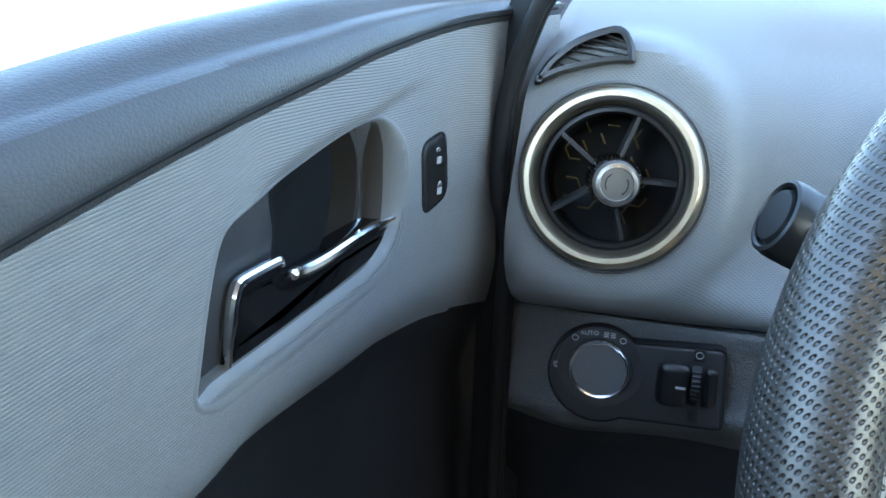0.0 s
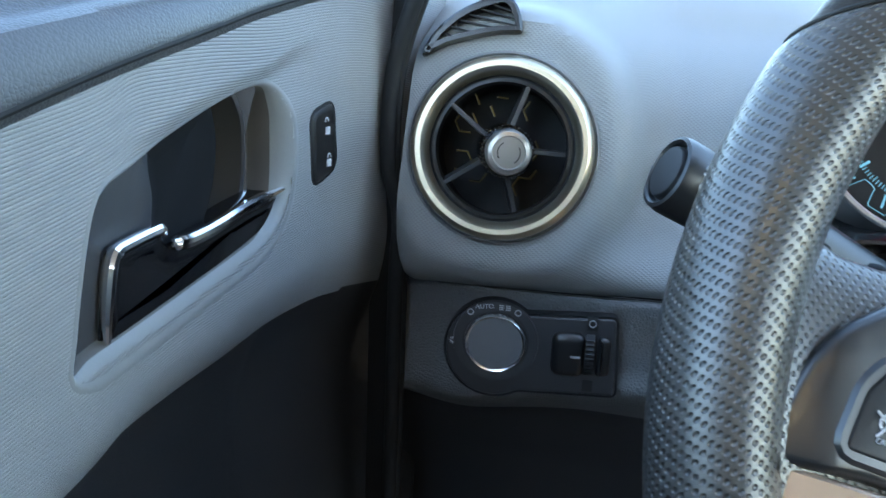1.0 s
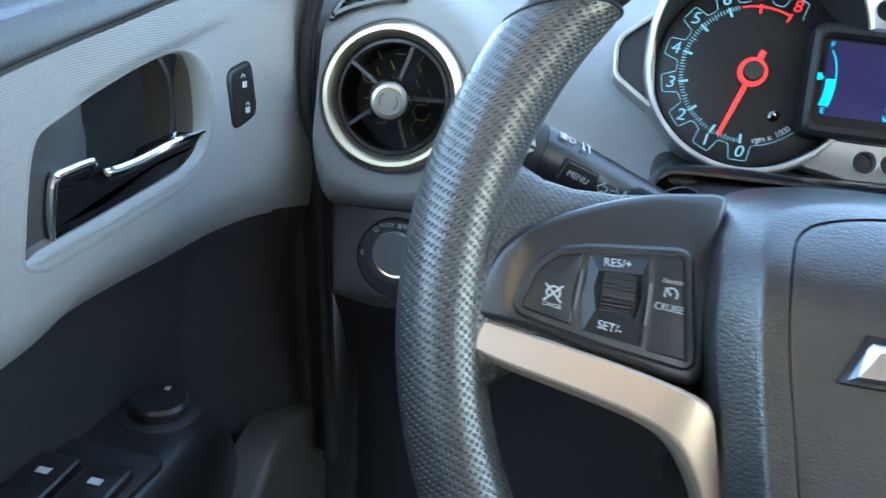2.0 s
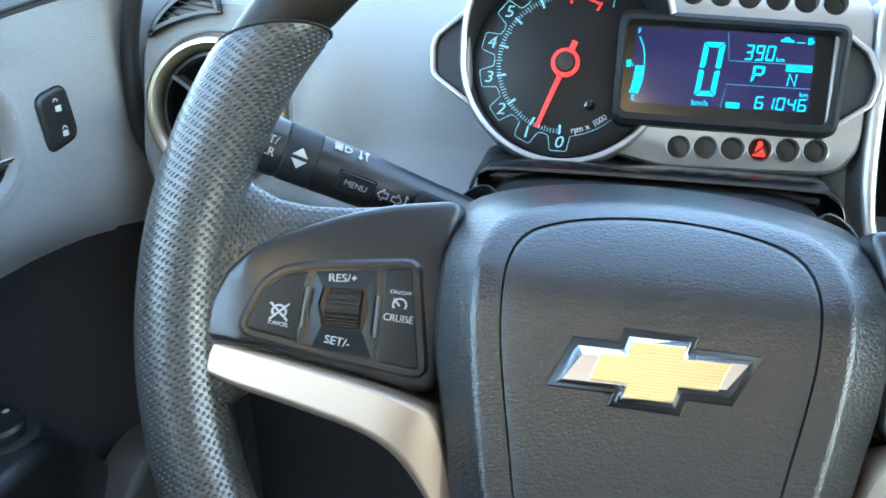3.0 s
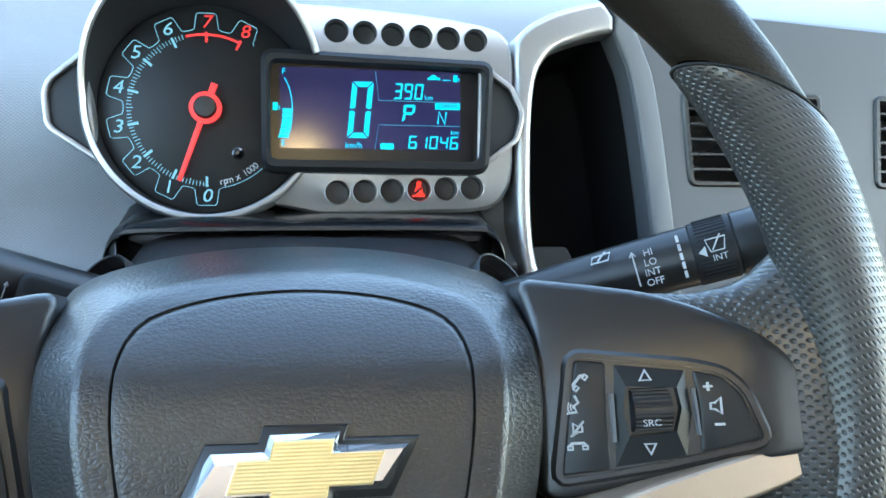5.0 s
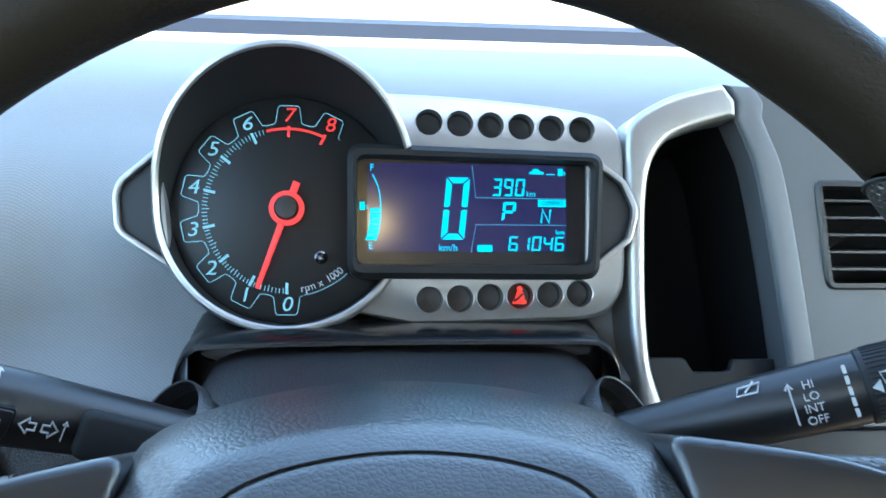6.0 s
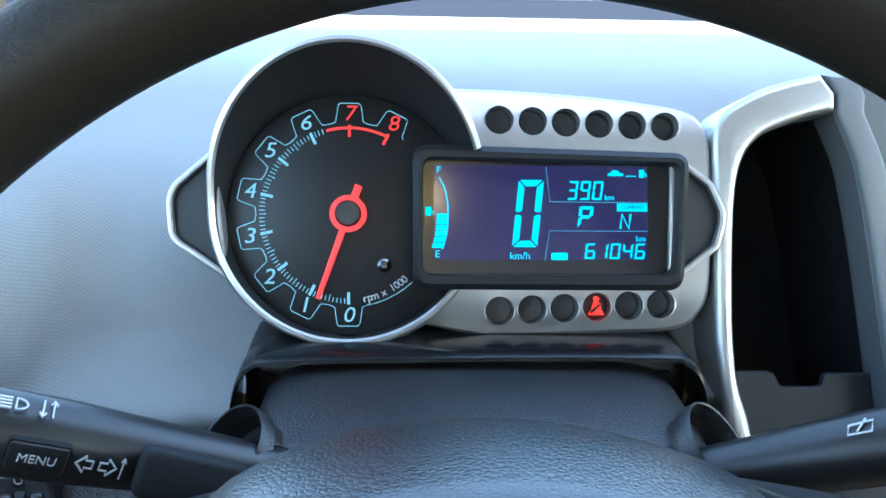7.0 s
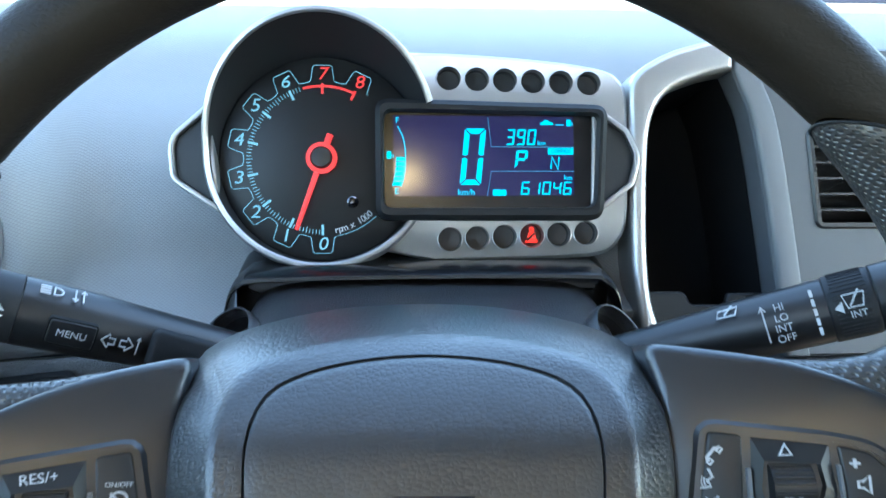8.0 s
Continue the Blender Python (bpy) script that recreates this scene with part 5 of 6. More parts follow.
def signal_stalk():
    m = stalk_frame((-0.062, -0.092, 0.9345), (-0.1745, -0.132, 0.9862))
    L = 0.1305
    t = thing("turn_signal_stalk", m, "black turn signal stalk with white printed symbols", "control stalk")
    part("shaft", barrel([(0.0095, -0.02), (0.0100, 0.02), (0.0110, 0.045), (0.0122, 0.070), (0.0126, 0.096), (0.0124, 0.0975)]), BLACK, t)
    part("rotary_collar", barrel([(0.0118, 0.0972), (0.0127, 0.0982), (0.0128, 0.1115), (0.0120, 0.1125)]), MATTE, t, "ribbed rotary collar")
    tip = part("end_cap", barrel([(0.0120, 0.1122), (0.0128, 0.1130), (0.0131, 0.1240), (0.0130, L - 0.003), (0.0124, L - 0.0005), (0.0112, L), (0.0104, L - 0.0008), (0.0101, L - 0.0030)]), BLACK, t)
    part("push_button", barrel([(0.0091, L - 0.0045), (0.0091, L - 0.0008), (0.0085, L + 0.0002), (0.0070, L + 0.0004)]), MATTE, tip, "round push button")
    rr = 0.0128 * 0.90
    F = Matrix.Rotation(radians(180), 4, "Z")
    for i, row in enumerate(("SET/", "CLR")):
        lettering(row, 0.0050, 0, 0.0026 - 0.0052 * i, 0.0002, tip, WHITE_INK, m=wrapped(0.1205, 8, rr + 0.0004) @ F)
    for s in (1, -1):
        bm = slab([(-0.0034, s * 0.0008), (0.0034, s * 0.0008), (0.0, s * 0.0046)], 0.0, 0.0004)
        bm.transform(wrapped(0.1055, 12, rr + 0.0002) @ F)
        part("arrow_symbol", bm, WHITE_INK, t)
    key = wrapped(0.0790, 25, 0.0111) @ F
    bm = slab(rounded([(-0.0085, -0.0052), (0.0085, -0.0052), (0.0085, 0.0052), (-0.0085, 0.0052)], 0.0014), -0.003, 0.0004)
    bm.transform(key)
    part("menu_button_gap", bm, RUBBER, t)
    bm = slab(rounded([(-0.0079, -0.0046), (0.0079, -0.0046), (0.0079, 0.0046), (-0.0079, 0.0046)], 0.0012), -0.003, 0.0010, 0.0004)
    bm.transform(key)
    b = part("menu_button", bm, BLACK, t, "black menu push button")
    lettering("MENU", 0.0038, 0, 0, 0.0012, b, WHITE_INK, m=key)
    ar = wrapped(0.0632, 23, 0.0107) @ F
    for sx, cx in ((-1, -0.0028), (1, 0.0034)):
        pts = [(cx + sx * 0.0026, 0), (cx, 0.0027), (cx, 0.0012), (cx - sx * 0.0021, 0.0012), (cx - sx * 0.0021, -0.0012), (cx, -0.0012), (cx, -0.0027)]
        bm = ribbon(pts, 0.0006, 0.0004, closed=True)
        bm.transform(ar)
        part("turn_arrow", bm, WHITE_INK, t)
    bm = ribbon([(0.0076, -0.0032), (0.0076, 0.0034)], 0.0004, 0.0004)
    ribbon([(0.0069, 0.0022), (0.0076, 0.0036), (0.0083, 0.0022)], 0.0004, 0.0004, bm=bm)
    bm.transform(ar)
    part("lane_arrow", bm, WHITE_INK, t)
    hb = wrapped(0.0880, -46, 0.0121) @ F
    def on_stalk(bm, name):
        bm.transform(hb)
        part(name, bm, WHITE_INK, t)

    on_stalk(ribbon([(0.0, 0.0020)] + [(0.0030 * math.cos(a), 0.0020 * math.sin(a)) for a in span(math.pi / 2, -math.pi / 2, 8)] + [(0.0, -0.0020)], 0.0005, 0.0004, closed=True), "beam_symbol")
    for i in range(4):
        on_stalk(ribbon([(-0.0048, 0.0018 - 0.0012 * i), (-0.0012, 0.0018 - 0.0012 * i)], 0.0006, 0.0004), "beam_ray")
    for k, s in ((0.0072, 1), (0.0100, -1)):
        bm = ribbon([(k, -0.0030), (k, 0.0030)], 0.0005, 0.0004)
        ribbon([(k - 0.0009, s * -0.0016), (k, s * -0.0032), (k + 0.0009, s * -0.0016)], 0.0005, 0.0004, bm=bm)
        on_stalk(bm, "beam_arrow")
    # thumb flap on the underside near the column
    bm = slab(rounded([(-0.020, -0.010), (0.020, -0.010), (0.014, 0.0045), (-0.020, 0.0060)], 0.004), -0.002, 0.0035, 0.002)
    bm.transform(wrapped(0.0315, 10, 0.0094) @ F)
    part("flap", bm, VOID, t)


def wiper_stalk():
    m = stalk_frame((0.0652, -0.0904, 0.9290), (0.1832, -0.1304, 0.9825))
    L = 0.134
    t = thing("wiper_stalk", m, "black wiper stalk with white printed speed marks", "control stalk")
    part("shaft", barrel([(0.0095, -0.02), (0.0100, 0.02), (0.0110, 0.045), (0.0120, 0.070), (0.0124, 0.102), (0.0122, 0.1035)]), BLACK, t)
    col = part("rotary_collar", barrel([(0.0118, 0.1032), (0.0128, 0.1042), (0.0128, 0.1195), (0.0120, 0.1205)]), MATTE, t, "ribbed rotary collar")
    for k in range(26):
        a = radians(-50 + 8 * k)
        part("rib", sweep([(0.0129 * math.cos(a), 0.0129 * 0.86 * math.sin(a), z) for z in (0.106, 0.1180)], 0.0003, n=5), MATTE, col)
    part("end_cap", barrel([(0.0120, 0.1202), (0.0129, 0.1210), (0.0130, L - 0.004), (0.0118, L - 0.001), (0.0100, L)]), BLACK, t)
    part("end_lens", barrel([(0.0070, L - 0.001), (0.0068, L + 0.0030), (0.0050, L + 0.0035)]), BLUE, t, "small blue end button")
    F = Matrix()
    lab = wrapped(0.0870, -6, 0.0109) @ F
    for i, row in enumerate(("HI", "LO", "INT", "OFF")):
        lettering(row, 0.0040, 0.0, 0.0064 - 0.0040 * i, 0.0003, t, WHITE_INK, m=lab)
    bm = ribbon([(-0.0062, -0.0060), (-0.0062, 0.0078)], 0.0006, 0.0004)
    ribbon([(-0.0074, 0.0060), (-0.0062, 0.0080), (-0.0050, 0.0060)], 0.0006, 0.0004, bm=bm)
    bm.transform(lab)
    part("speed_arrow", bm, WHITE_INK, t)
    bm = bars([[(0.0, 0.0060 - 0.0036 * i), (0.0012, 0.0060 - 0.0036 * i), (0.0012, 0.0088 - 0.0036 * i), (0.0, 0.0088 - 0.0036 * i)] for i in range(5)], 0.0003)
    bm.transform(wrapped(0.0985, 0, 0.0112) @ F)
    part("dash_marks", bm, WHITE_INK, t)
    w = wrapped(0.1120, -2, 0.0114) @ F
    bm = slab([(-0.0064, 0.0), (-0.0034, 0.0022), (-0.0034, -0.0022)], 0.0, 0.0005)
    ribbon([(-0.0018, -0.0006), (0.0034, -0.0006), (0.0046, 0.0044), (-0.0030, 0.0044)], 0.0006, 0.0004, closed=True, bm=bm)
    ribbon([(-0.0010, 0.0), (0.0030, 0.0056)], 0.0006, 0.0004, bm=bm)
    bm.transform(w)
    part("wiper_symbol", bm, WHITE_INK, t)
    lettering("INT", 0.0036, 0.0012, -0.0034, 0.0006, t, WHITE_INK, m=w)
    bm = ribbon([(-0.004, -0.0012), (0.003, -0.0012), (0.0044, 0.0026), (-0.0030, 0.0020)], 0.0006, 0.0004, closed=True)
    ribbon([(-0.0010, -0.0004), (0.0024, 0.0036)], 0.0006, 0.0004, bm=bm)
    bm.transform(wrapped(0.0680, 38, 0.0116) @ F)
    part("washer_symbol", bm, WHITE_INK, t)


signal_stalk()
wiper_stalk()


# centre stack ---------------------------------------------------------------
STACK = tilted(0.0020, -0.02, 0.9880, 20) @ Matrix.Translation((0, 0, -0.012))
K = 1 / math.cos(radians(20))


def stack_pt(x, z):
    return (-0.016 + (x + 0.016) * 1.034, -0.024 + ((z - 0.99) * K + 0.024) * 1.034)


def centre_stack():
    t = thing("centre_stack", STACK, "grey centre stack with silver arch round a black bin", "centre console")
    arch_in = [(0.1178, 0.9150), (0.1150, 0.9280), (0.1112, 0.9400), (0.1096, 0.9520), (0.1088, 0.9690), (0.1090, 0.9953), (0.1097, 1.0107), (0.1112, 1.0218), (0.1142, 1.0295), (0.1202, 1.0362), (0.1287, 1.0401), (0.1409, 1.0440), (0.1516, 1.0462)]
    arch_out = [(0.1075, 0.9150), (0.1049, 0.9330), (0.1020, 0.9515), (0.1012, 0.9690), (0.1008, 1.0000), (0.1003, 1.0217), (0.1008, 1.0380), (0.1047, 1.0450), (0.1108, 1.0495), (0.1216, 1.0547), (0.1338, 1.0582), (0.1455, 1.0608)]
    wall_edge = [(0.1518, 1.0462), (0.1556, 1.0377), (0.1602, 1.0266), (0.1648, 1.0043), (0.1692, 0.9755), (0.1725, 0.9511), (0.1747, 0.9346), (0.1768, 0.9150)]
    inner, edge = smooth_line(arch_in, 4), smooth_line(wall_edge, 3)
    ou = [stack_pt(*p) for p in smooth_line(arch_out, 4) + [(0.1518, 1.0533)] + list(reversed(inner))]
    part("silver_arch", slab(ou, -0.025, 0.0042, 0.0034, 5), SILVER, t, "satin silver arch trim")
    well = ccw([stack_pt(*p) for p in [(0.1090, 0.8600), (0.1090, 0.9300)] + inner[12:] + edge[1:-3] + [(0.1768, 0.9300), (0.1790, 0.8600)]])
    part("bin_liner", loft([[(x, y, -0.017) for x, y in well], [(x, y, -0.075) for x, y in inset(well, 0.004)]], cap1=True), BIN_BLACK, t, "deep black storage bin")
    lip = [stack_pt(*p) for p in ((0.1095, 0.916), (0.1095, 0.9446), (0.1305, 0.9446), (0.1322, 0.9438), (0.1350, 0.9392), (0.1368, 0.9384), (0.1512, 0.9384), (0.1532, 0.9392), (0.1544, 0.9428), (0.1556, 0.9437), (0.1745, 0.9437), (0.1772, 0.916))]
    part("bin_lip", plate(lip, [], -0.0165, -0.012, 0.0008), MATTE, t, "notched front lip of the bin")
    # panel with the centre vent
    pan = [(0.1470, 1.0612), (0.1524, 1.0535)] + [(x + 0.0006, z) for x, z in edge] + [(0.42, 0.915), (0.42, 1.050), (0.30, 1.054)]
    pa = ccw([stack_pt(*p) for p in pan])
    hole = ccw(rounded([stack_pt(*p) for p in ((0.1900, 1.0190), (0.2660, 1.0190), (0.2680, 0.9750), (0.1945, 0.9750))], 0.003))
    hole2 = ccw(rounded([stack_pt(*p) for p in ((0.3000, 1.0190), (0.3700, 1.0190), (0.3680, 0.9750), (0.3010, 0.9750))], 0.003))
    part("vent_panel", plate(pa, [hole, hole2], -0.02, 0.001, 0.002), STACK_GREY, t, "dark grey panel round the centre vents")
    strip = [stack_pt(x + d, z) for d, line in ((0.0008, [(0.1478, 1.0600), (0.1524, 1.0530)] + edge), (0.0125, list(reversed([(0.1478, 1.0600), (0.1524, 1.0530)] + edge)))) for x, z in line]
    part("side_trim", slab(strip, -0.001, 0.0034, 0.0022, 4), GREY_PLAIN, t, "lighter grey edge trim")
    part("lower_panel", slab([stack_pt(0.10, 0.70), stack_pt(0.42, 0.70), stack_pt(0.42, 0.9148), stack_pt(0.10, 0.9148)], -0.011, 0.0, 0.002), BLACK, t)
    for hl in (hole, hole2):
        fr = ccw(hl)
        part("vent_frame", plate([p for p in inset(fr, -0.0015)], [inset(fr, 0.0015)], -0.01, 0.0025, 0.0010), BLACK, t, "thin black vent frame")
        part("vent_duct", loft([[(x, y, -0.001) for x, y in fr], [(x, y, -0.05) for x, y in inset(fr, 0.004)]], cap1=True), VOID, t)
        x0, x1 = min(p[0] for p in fr) + 0.001, max(p[0] for p in fr) - 0.001
        y0, y1 = min(p[1] for p in fr), max(p[1] for p in fr)
        for i in range(1, 6):
            y = y0 + (y1 - y0) * i / 6
            bm = loft([[(x, y - 0.0004, -0.001), (x, y + 0.0008, -0.001), (x, y + 0.0022, -0.016), (x, y + 0.0012, -0.016)] for x in (x0, x1)], cap0=True, cap1=True)
            bmesh.ops.recalc_face_normals(bm, faces=bm.faces)
            part("vent_slat", bm, BLACK, t)


centre_stack()


# ---------------------------------------------------------------- steering wheel
WHEEL = tilted(-0.001, -0.2145, 0.9415, 27.5)
CX = -0.001
RIM_R, RIM_CX, RIM_CU, RIM_CN = 0.1665, 0.0025, 0.0098, 0.0030


def rim_arc(a0, a1, radius, n_seg, n=28, swell=0.0, ends=True, slant=5.0):
    bm = bmesh.new()
    uv = bm.loops.layers.uv.new("UVMap")
    rows = []
    for i in range(n_seg + 1):
        a = radians(a0 + (a1 - a0) * i / n_seg)
        u = i / n_seg
        r = radius * (1 + swell * math.sin(math.pi * u))
        if ends:
            r *= 1 - 0.05 * (1 - step(0, 0.012, min(u, 1 - u)))
        row = []
        for j in range(n):
            b = 2 * math.pi * j / n
            rr = RIM_R + r * math.cos(b)
            deg = a0 + (a1 - a0) * u
            lean = slant * math.cos(b) * (step(110, 147, deg) * step(215, 150, deg) - 1.6 * step(75, 40, deg) * step(-30, 36, deg))
            a = radians(deg + lean)
            row.append(bm.verts.new((RIM_CX + rr * math.cos(a), RIM_CU + rr * math.sin(a), RIM_CN + 0.105 * rr * math.sin(a) + r * math.sin(b))))
        rows.append(row)
    for i in range(n_seg):
        for j in range(n):
            k = (j + 1) % n
            f = bm.faces.new((rows[i][j], rows[i + 1][j], rows[i + 1][k], rows[i][k]))
            su = RIM_R * radians(abs(a1 - a0)) / n_seg
            sv = 2 * math.pi * radius / n
            for lp, (p, q) in zip(f.loops, ((i, j), (i + 1, j), (i + 1, j + 1), (i, j + 1))):
                lp[uv].uv = (p * su, q * sv)
    bmesh.ops.recalc_face_normals(bm, faces=bm.faces)
    return bm


def flat_uv(bm):
    uv = bm.loops.layers.uv.new("UVMap")
    for f in bm.faces:
        for lp in f.loops:
            lp[uv].uv = (lp.vert.co.x - lp.vert.co.z * 0.5, lp.vert.co.y)
    return bm


def by_angle(pts, n=120, c=(0.0, -0.02)):
    """Resamples a closed outline at even angles round c."""
    line = smooth_line(pts, 10, closed=True)
    an = sorted((math.atan2(y - c[1], x - c[0]), math.hypot(x - c[0], y - c[1])) for x, y in line)
    A = [a for a, _ in an]
    R = [r for _, r in an]
    A = [A[-1] - 2 * math.pi] + A + [A[0] + 2 * math.pi]
    R = [R[-1]] + R + [R[0]]
    out = []
    for i in range(n):
        a = -math.pi + 2 * math.pi * (i + 0.5) / n
        r = float(np.interp(a, A, R))
        out.append((c[0] + r * math.cos(a), c[1] + r * math.sin(a)))
    return out


def both(half):
    """A closed outline from its left half, top to bottom, mirrored."""
    return [(x + CX, y) for x, y in half] + [(CX - x, y) for x, y in reversed(half) if abs(x) > 1e-6]


def steering_wheel():
    w = thing("steering_wheel", WHEEL, "black leather steering wheel with silver spoke trims", "steering wheel")
    rim = part("rim_top", rim_arc(36.4, 147.2, 0.0128, 70), LEATHER, w, "smooth black leather upper rim")
    part("rim_grip", rim_arc(147.5, 232, 0.0150, 70, swell=0.05), PERF, w, "perforated leather grip")
    part("rim_grip", rim_arc(36.1, -52, 0.0150, 70, swell=0.05), PERF, w, "perforated leather grip")
    part("rim_bottom", rim_arc(232.3, 307.7, 0.0150, 50), LEATHER, w)
    for a, k in ((36.25, -8.0), (147.35, 5.0)):
        loop = []
        for b in span(0, 2 * math.pi, 32)[:-1]:
            q, rr = radians(a + k * math.cos(b)), RIM_R + 0.0143 * math.cos(b)
            loop.append((RIM_CX + rr * math.cos(q), RIM_CU + rr * math.sin(q), RIM_CN + 0.105 * rr * math.sin(q) + 0.0143 * math.sin(b)))
        part("stitch_seam", sweep(loop, 0.0006, n=6, closed=True), RUBBER, w)

    # airbag cover
    crease = by_angle(both([(0, 0.0518), (-0.020, 0.0503), (-0.036, 0.0465), (-0.0455, 0.0410), (-0.0496, 0.0310), (-0.0498, 0.0150), (-0.0482, 0.0), (-0.0440, -0.0224), (-0.0365, -0.0574), (-0.026, -0.082), (0, -0.092)]))
    ridge = by_angle(both([(0, 0.0585), (-0.024, 0.0570), (-0.044, 0.0520), (-0.0550, 0.0455), (-0.0592, 0.0340), (-0.0595, 0.0150), (-0.0580, 0.0), (-0.0540, -0.0240), (-0.0460, -0.0600), (-0.033, -0.090), (0, -0.102)]))
    edge = by_angle(both([(0, 0.0660), (-0.028, 0.0640), (-0.052, 0.0585), (-0.0660, 0.0510), (-0.0718, 0.0390), (-0.0726, 0.0200), (-0.0715, 0.0), (-0.0660, -0.0265), (-0.0580, -0.0621), (-0.042, -0.097), (0, -0.112)]))
    back = by_angle(both([(0, 0.0715), (-0.030, 0.0695), (-0.056, 0.0630), (-0.0700, 0.0545), (-0.0735, 0.0400), (-0.0738, 0.0200), (-0.0727, 0.0), (-0.0672, -0.0265), (-0.0592, -0.0621), (-0.043, -0.098), (0, -0.113)]))
    FACE = [(-0.12, -0.002), (-0.06, 0.004), (0.0, 0.0055), (0.018, 0.0050), (0.030, 0.0015), (0.042, -0.0080), (0.052, -0.0180), (0.060, -0.0300), (0.068, -0.0440), (0.074, -0.0560)]
    fc = smooth_line(FACE, 6)

    def face_n(u):
        return float(np.interp(u, [p[0] for p in fc], [p[1] for p in fc]))

    def lift(pts, n):
        return [(x, y, face_n(y) + n) for x, y in pts]

    def scale(pts, k):
        return [(CX + (x - CX) * k, -0.02 + (y + 0.02) * k) for x, y in pts]

    rings = [lift(scale(crease, k), -0.0015 * (1 - k * k)) for k in (0.03, 0.2, 0.4, 0.6, 0.75, 0.88, 0.97)]
    rings += [lift(scale(crease, 0.992), -0.0002), lift(scale(crease, 0.997), -0.0010), lift(crease, -0.0014), lift(scale(crease, 1.003), -0.0009), lift(scale(crease, 1.009), 0.0002)]
    rings += [lift(scale(ridge, 0.96), 0.0008), lift(ridge, 0.0008), lift(scale(ridge, 1.012), -0.0002), lift(scale(edge, 0.975), -0.0045), lift(edge, -0.0085), lift(back, -0.014)]
    rings += [[(x, y, min(face_n(y) - 0.03, -0.045)) for x, y in back], [(x, y, -0.070) for x, y in scale(back, 0.99)]]
    bm = loft(rings, cap0=True)
    bmesh.ops.recalc_face_normals(bm, faces=bm.faces)
    part("airbag_cover", bm, PAD, w, "grained dark airbag cover", sharp=60)

    # emblem: a plain slanted gold cross with a bright rim
    e0 = [(-0.0325, -0.0072), (-0.0115, -0.0072), (-0.0130, -0.0112), (0.0078, -0.0112), (0.0092, -0.0060), (0.0235, -0.0060), (0.0310, 0.0082), (0.0102, 0.0082), (0.0112, 0.0118), (-0.0098, 0.0118), (-0.0112, 0.0072), (-0.0255, 0.0072)]
    e0 = [(x + 0.0002, y) for x, y in e0]
    em = part("emblem", slab(e0, 0.002, 0.0090, 0.0042, 1), CHROME, w, "chrome rimmed gold emblem", sharp=20)
    part("emblem_centre", slab([(-0.0205, -0.0044), (-0.0085, -0.0044), (-0.0098, -0.0086), (0.0060, -0.0086), (0.0072, -0.0034), (0.0190, -0.0034), (0.0225, 0.0056), (0.0080, 0.0056), (0.0088, 0.0094), (-0.0078, 0.0094), (-0.0090, 0.0046), (-0.0175, 0.0046)], 0.006, 0.0094, 0.0005, 1), GOLD, em, "ribbed gold inlay")
    part("emblem_base", slab(inset(ccw(e0), -0.0018), 0.001, 0.0060, 0.0012, 2), BLACK, em, "black emblem base")

    for side in (0, 1):
        def q(pts):
            pts = [(p[0] + 0.0025, *p[1:]) for p in pts]
            return mirror_x(pts, CX) if side else pts

        before = set(bpy.data.meshes)

        # leather web between rim and spoke
        bm = bmesh.new()
        rows = []
        for x, hi, lo, front, rear in ((-0.165, 0.060, -0.036, 0.0120, -0.004), (-0.161, 0.062, -0.040, 0.0140, -0.006), (-0.155, 0.060, -0.041, 0.0125, -0.010), (-0.150, 0.0550, -0.036, 0.0100, -0.012), (-0.144, 0.0495, -0.029, 0.0075, -0.015), (-0.136, 0.0460, -0.022, 0.0050, -0.018), (-0.125, 0.0448, -0.018, 0.0015, -0.022), (-0.110, 0.0460, -0.016, -0.003, -0.026), (-0.096, 0.0485, -0.0155, -0.008, -0.030)):
            nc, nd = (front + rear) / 2, (front - rear) / 2
            c0, hh = (hi + lo) / 2, (hi - lo) / 2
            row = []
            for k in range(40):
                a = 2 * math.pi * k / 40
                ca, sa = math.cos(a), math.sin(a)
                row.append((x, c0 + hh * math.copysign(abs(ca) ** 0.75, ca), nc + nd * math.copysign(abs(sa) ** 0.75, sa)))
            rows.append(mirror_x(row, CX) if side else row)
        add_rings(bm, rows, cap0=True, cap1=True)
        bmesh.ops.recalc_face_normals(bm, faces=bm.faces)
        web_mesh = part("grip_web", flat_uv(bm), PERF, w, "perforated leather thumb rest", sharp=80).data
        spoke = [(-0.1570, -0.0062), (-0.1545, 0.0050), (-0.1492, 0.0180), (-0.1400, 0.0275), (-0.1270, 0.0355), (-0.1130, 0.0425), (-0.0980, 0.0480), (-0.0722, 0.0534), (-0.0752, 0.0380), (-0.0752, 0.0), (-0.0740, -0.0180), (-0.1076, -0.0120), (-0.1339, -0.0072)]
        if side:
            spoke = [(-0.1600, -0.0062), (-0.1605, 0.0080), (-0.1560, 0.0190), (-0.1480, 0.0268), (-0.1379, 0.0338), (-0.1248, 0.0408), (-0.1125, 0.0457), (-0.0945, 0.0495)] + spoke[7:]
        bm = slab(q(rounded(spoke, 0.010, 5)), -0.040, 0.0130, 0.0028, 4)
        xs = [v.co.x for v in bm.verts]
        for k in span(min(xs) + 0.004, max(xs) - 0.002, 14):
            bmesh.ops.bisect_plane(bm, geom=bm.verts[:] + bm.edges[:] + bm.faces[:], plane_co=(k, 0, 0), plane_no=(1, 0, 0))
        for k in span(-0.015, 0.050, 13):
            bmesh.ops.bisect_plane(bm, geom=bm.verts[:] + bm.edges[:] + bm.faces[:], plane_co=(0, k, 0), plane_no=(0, 1, 0))
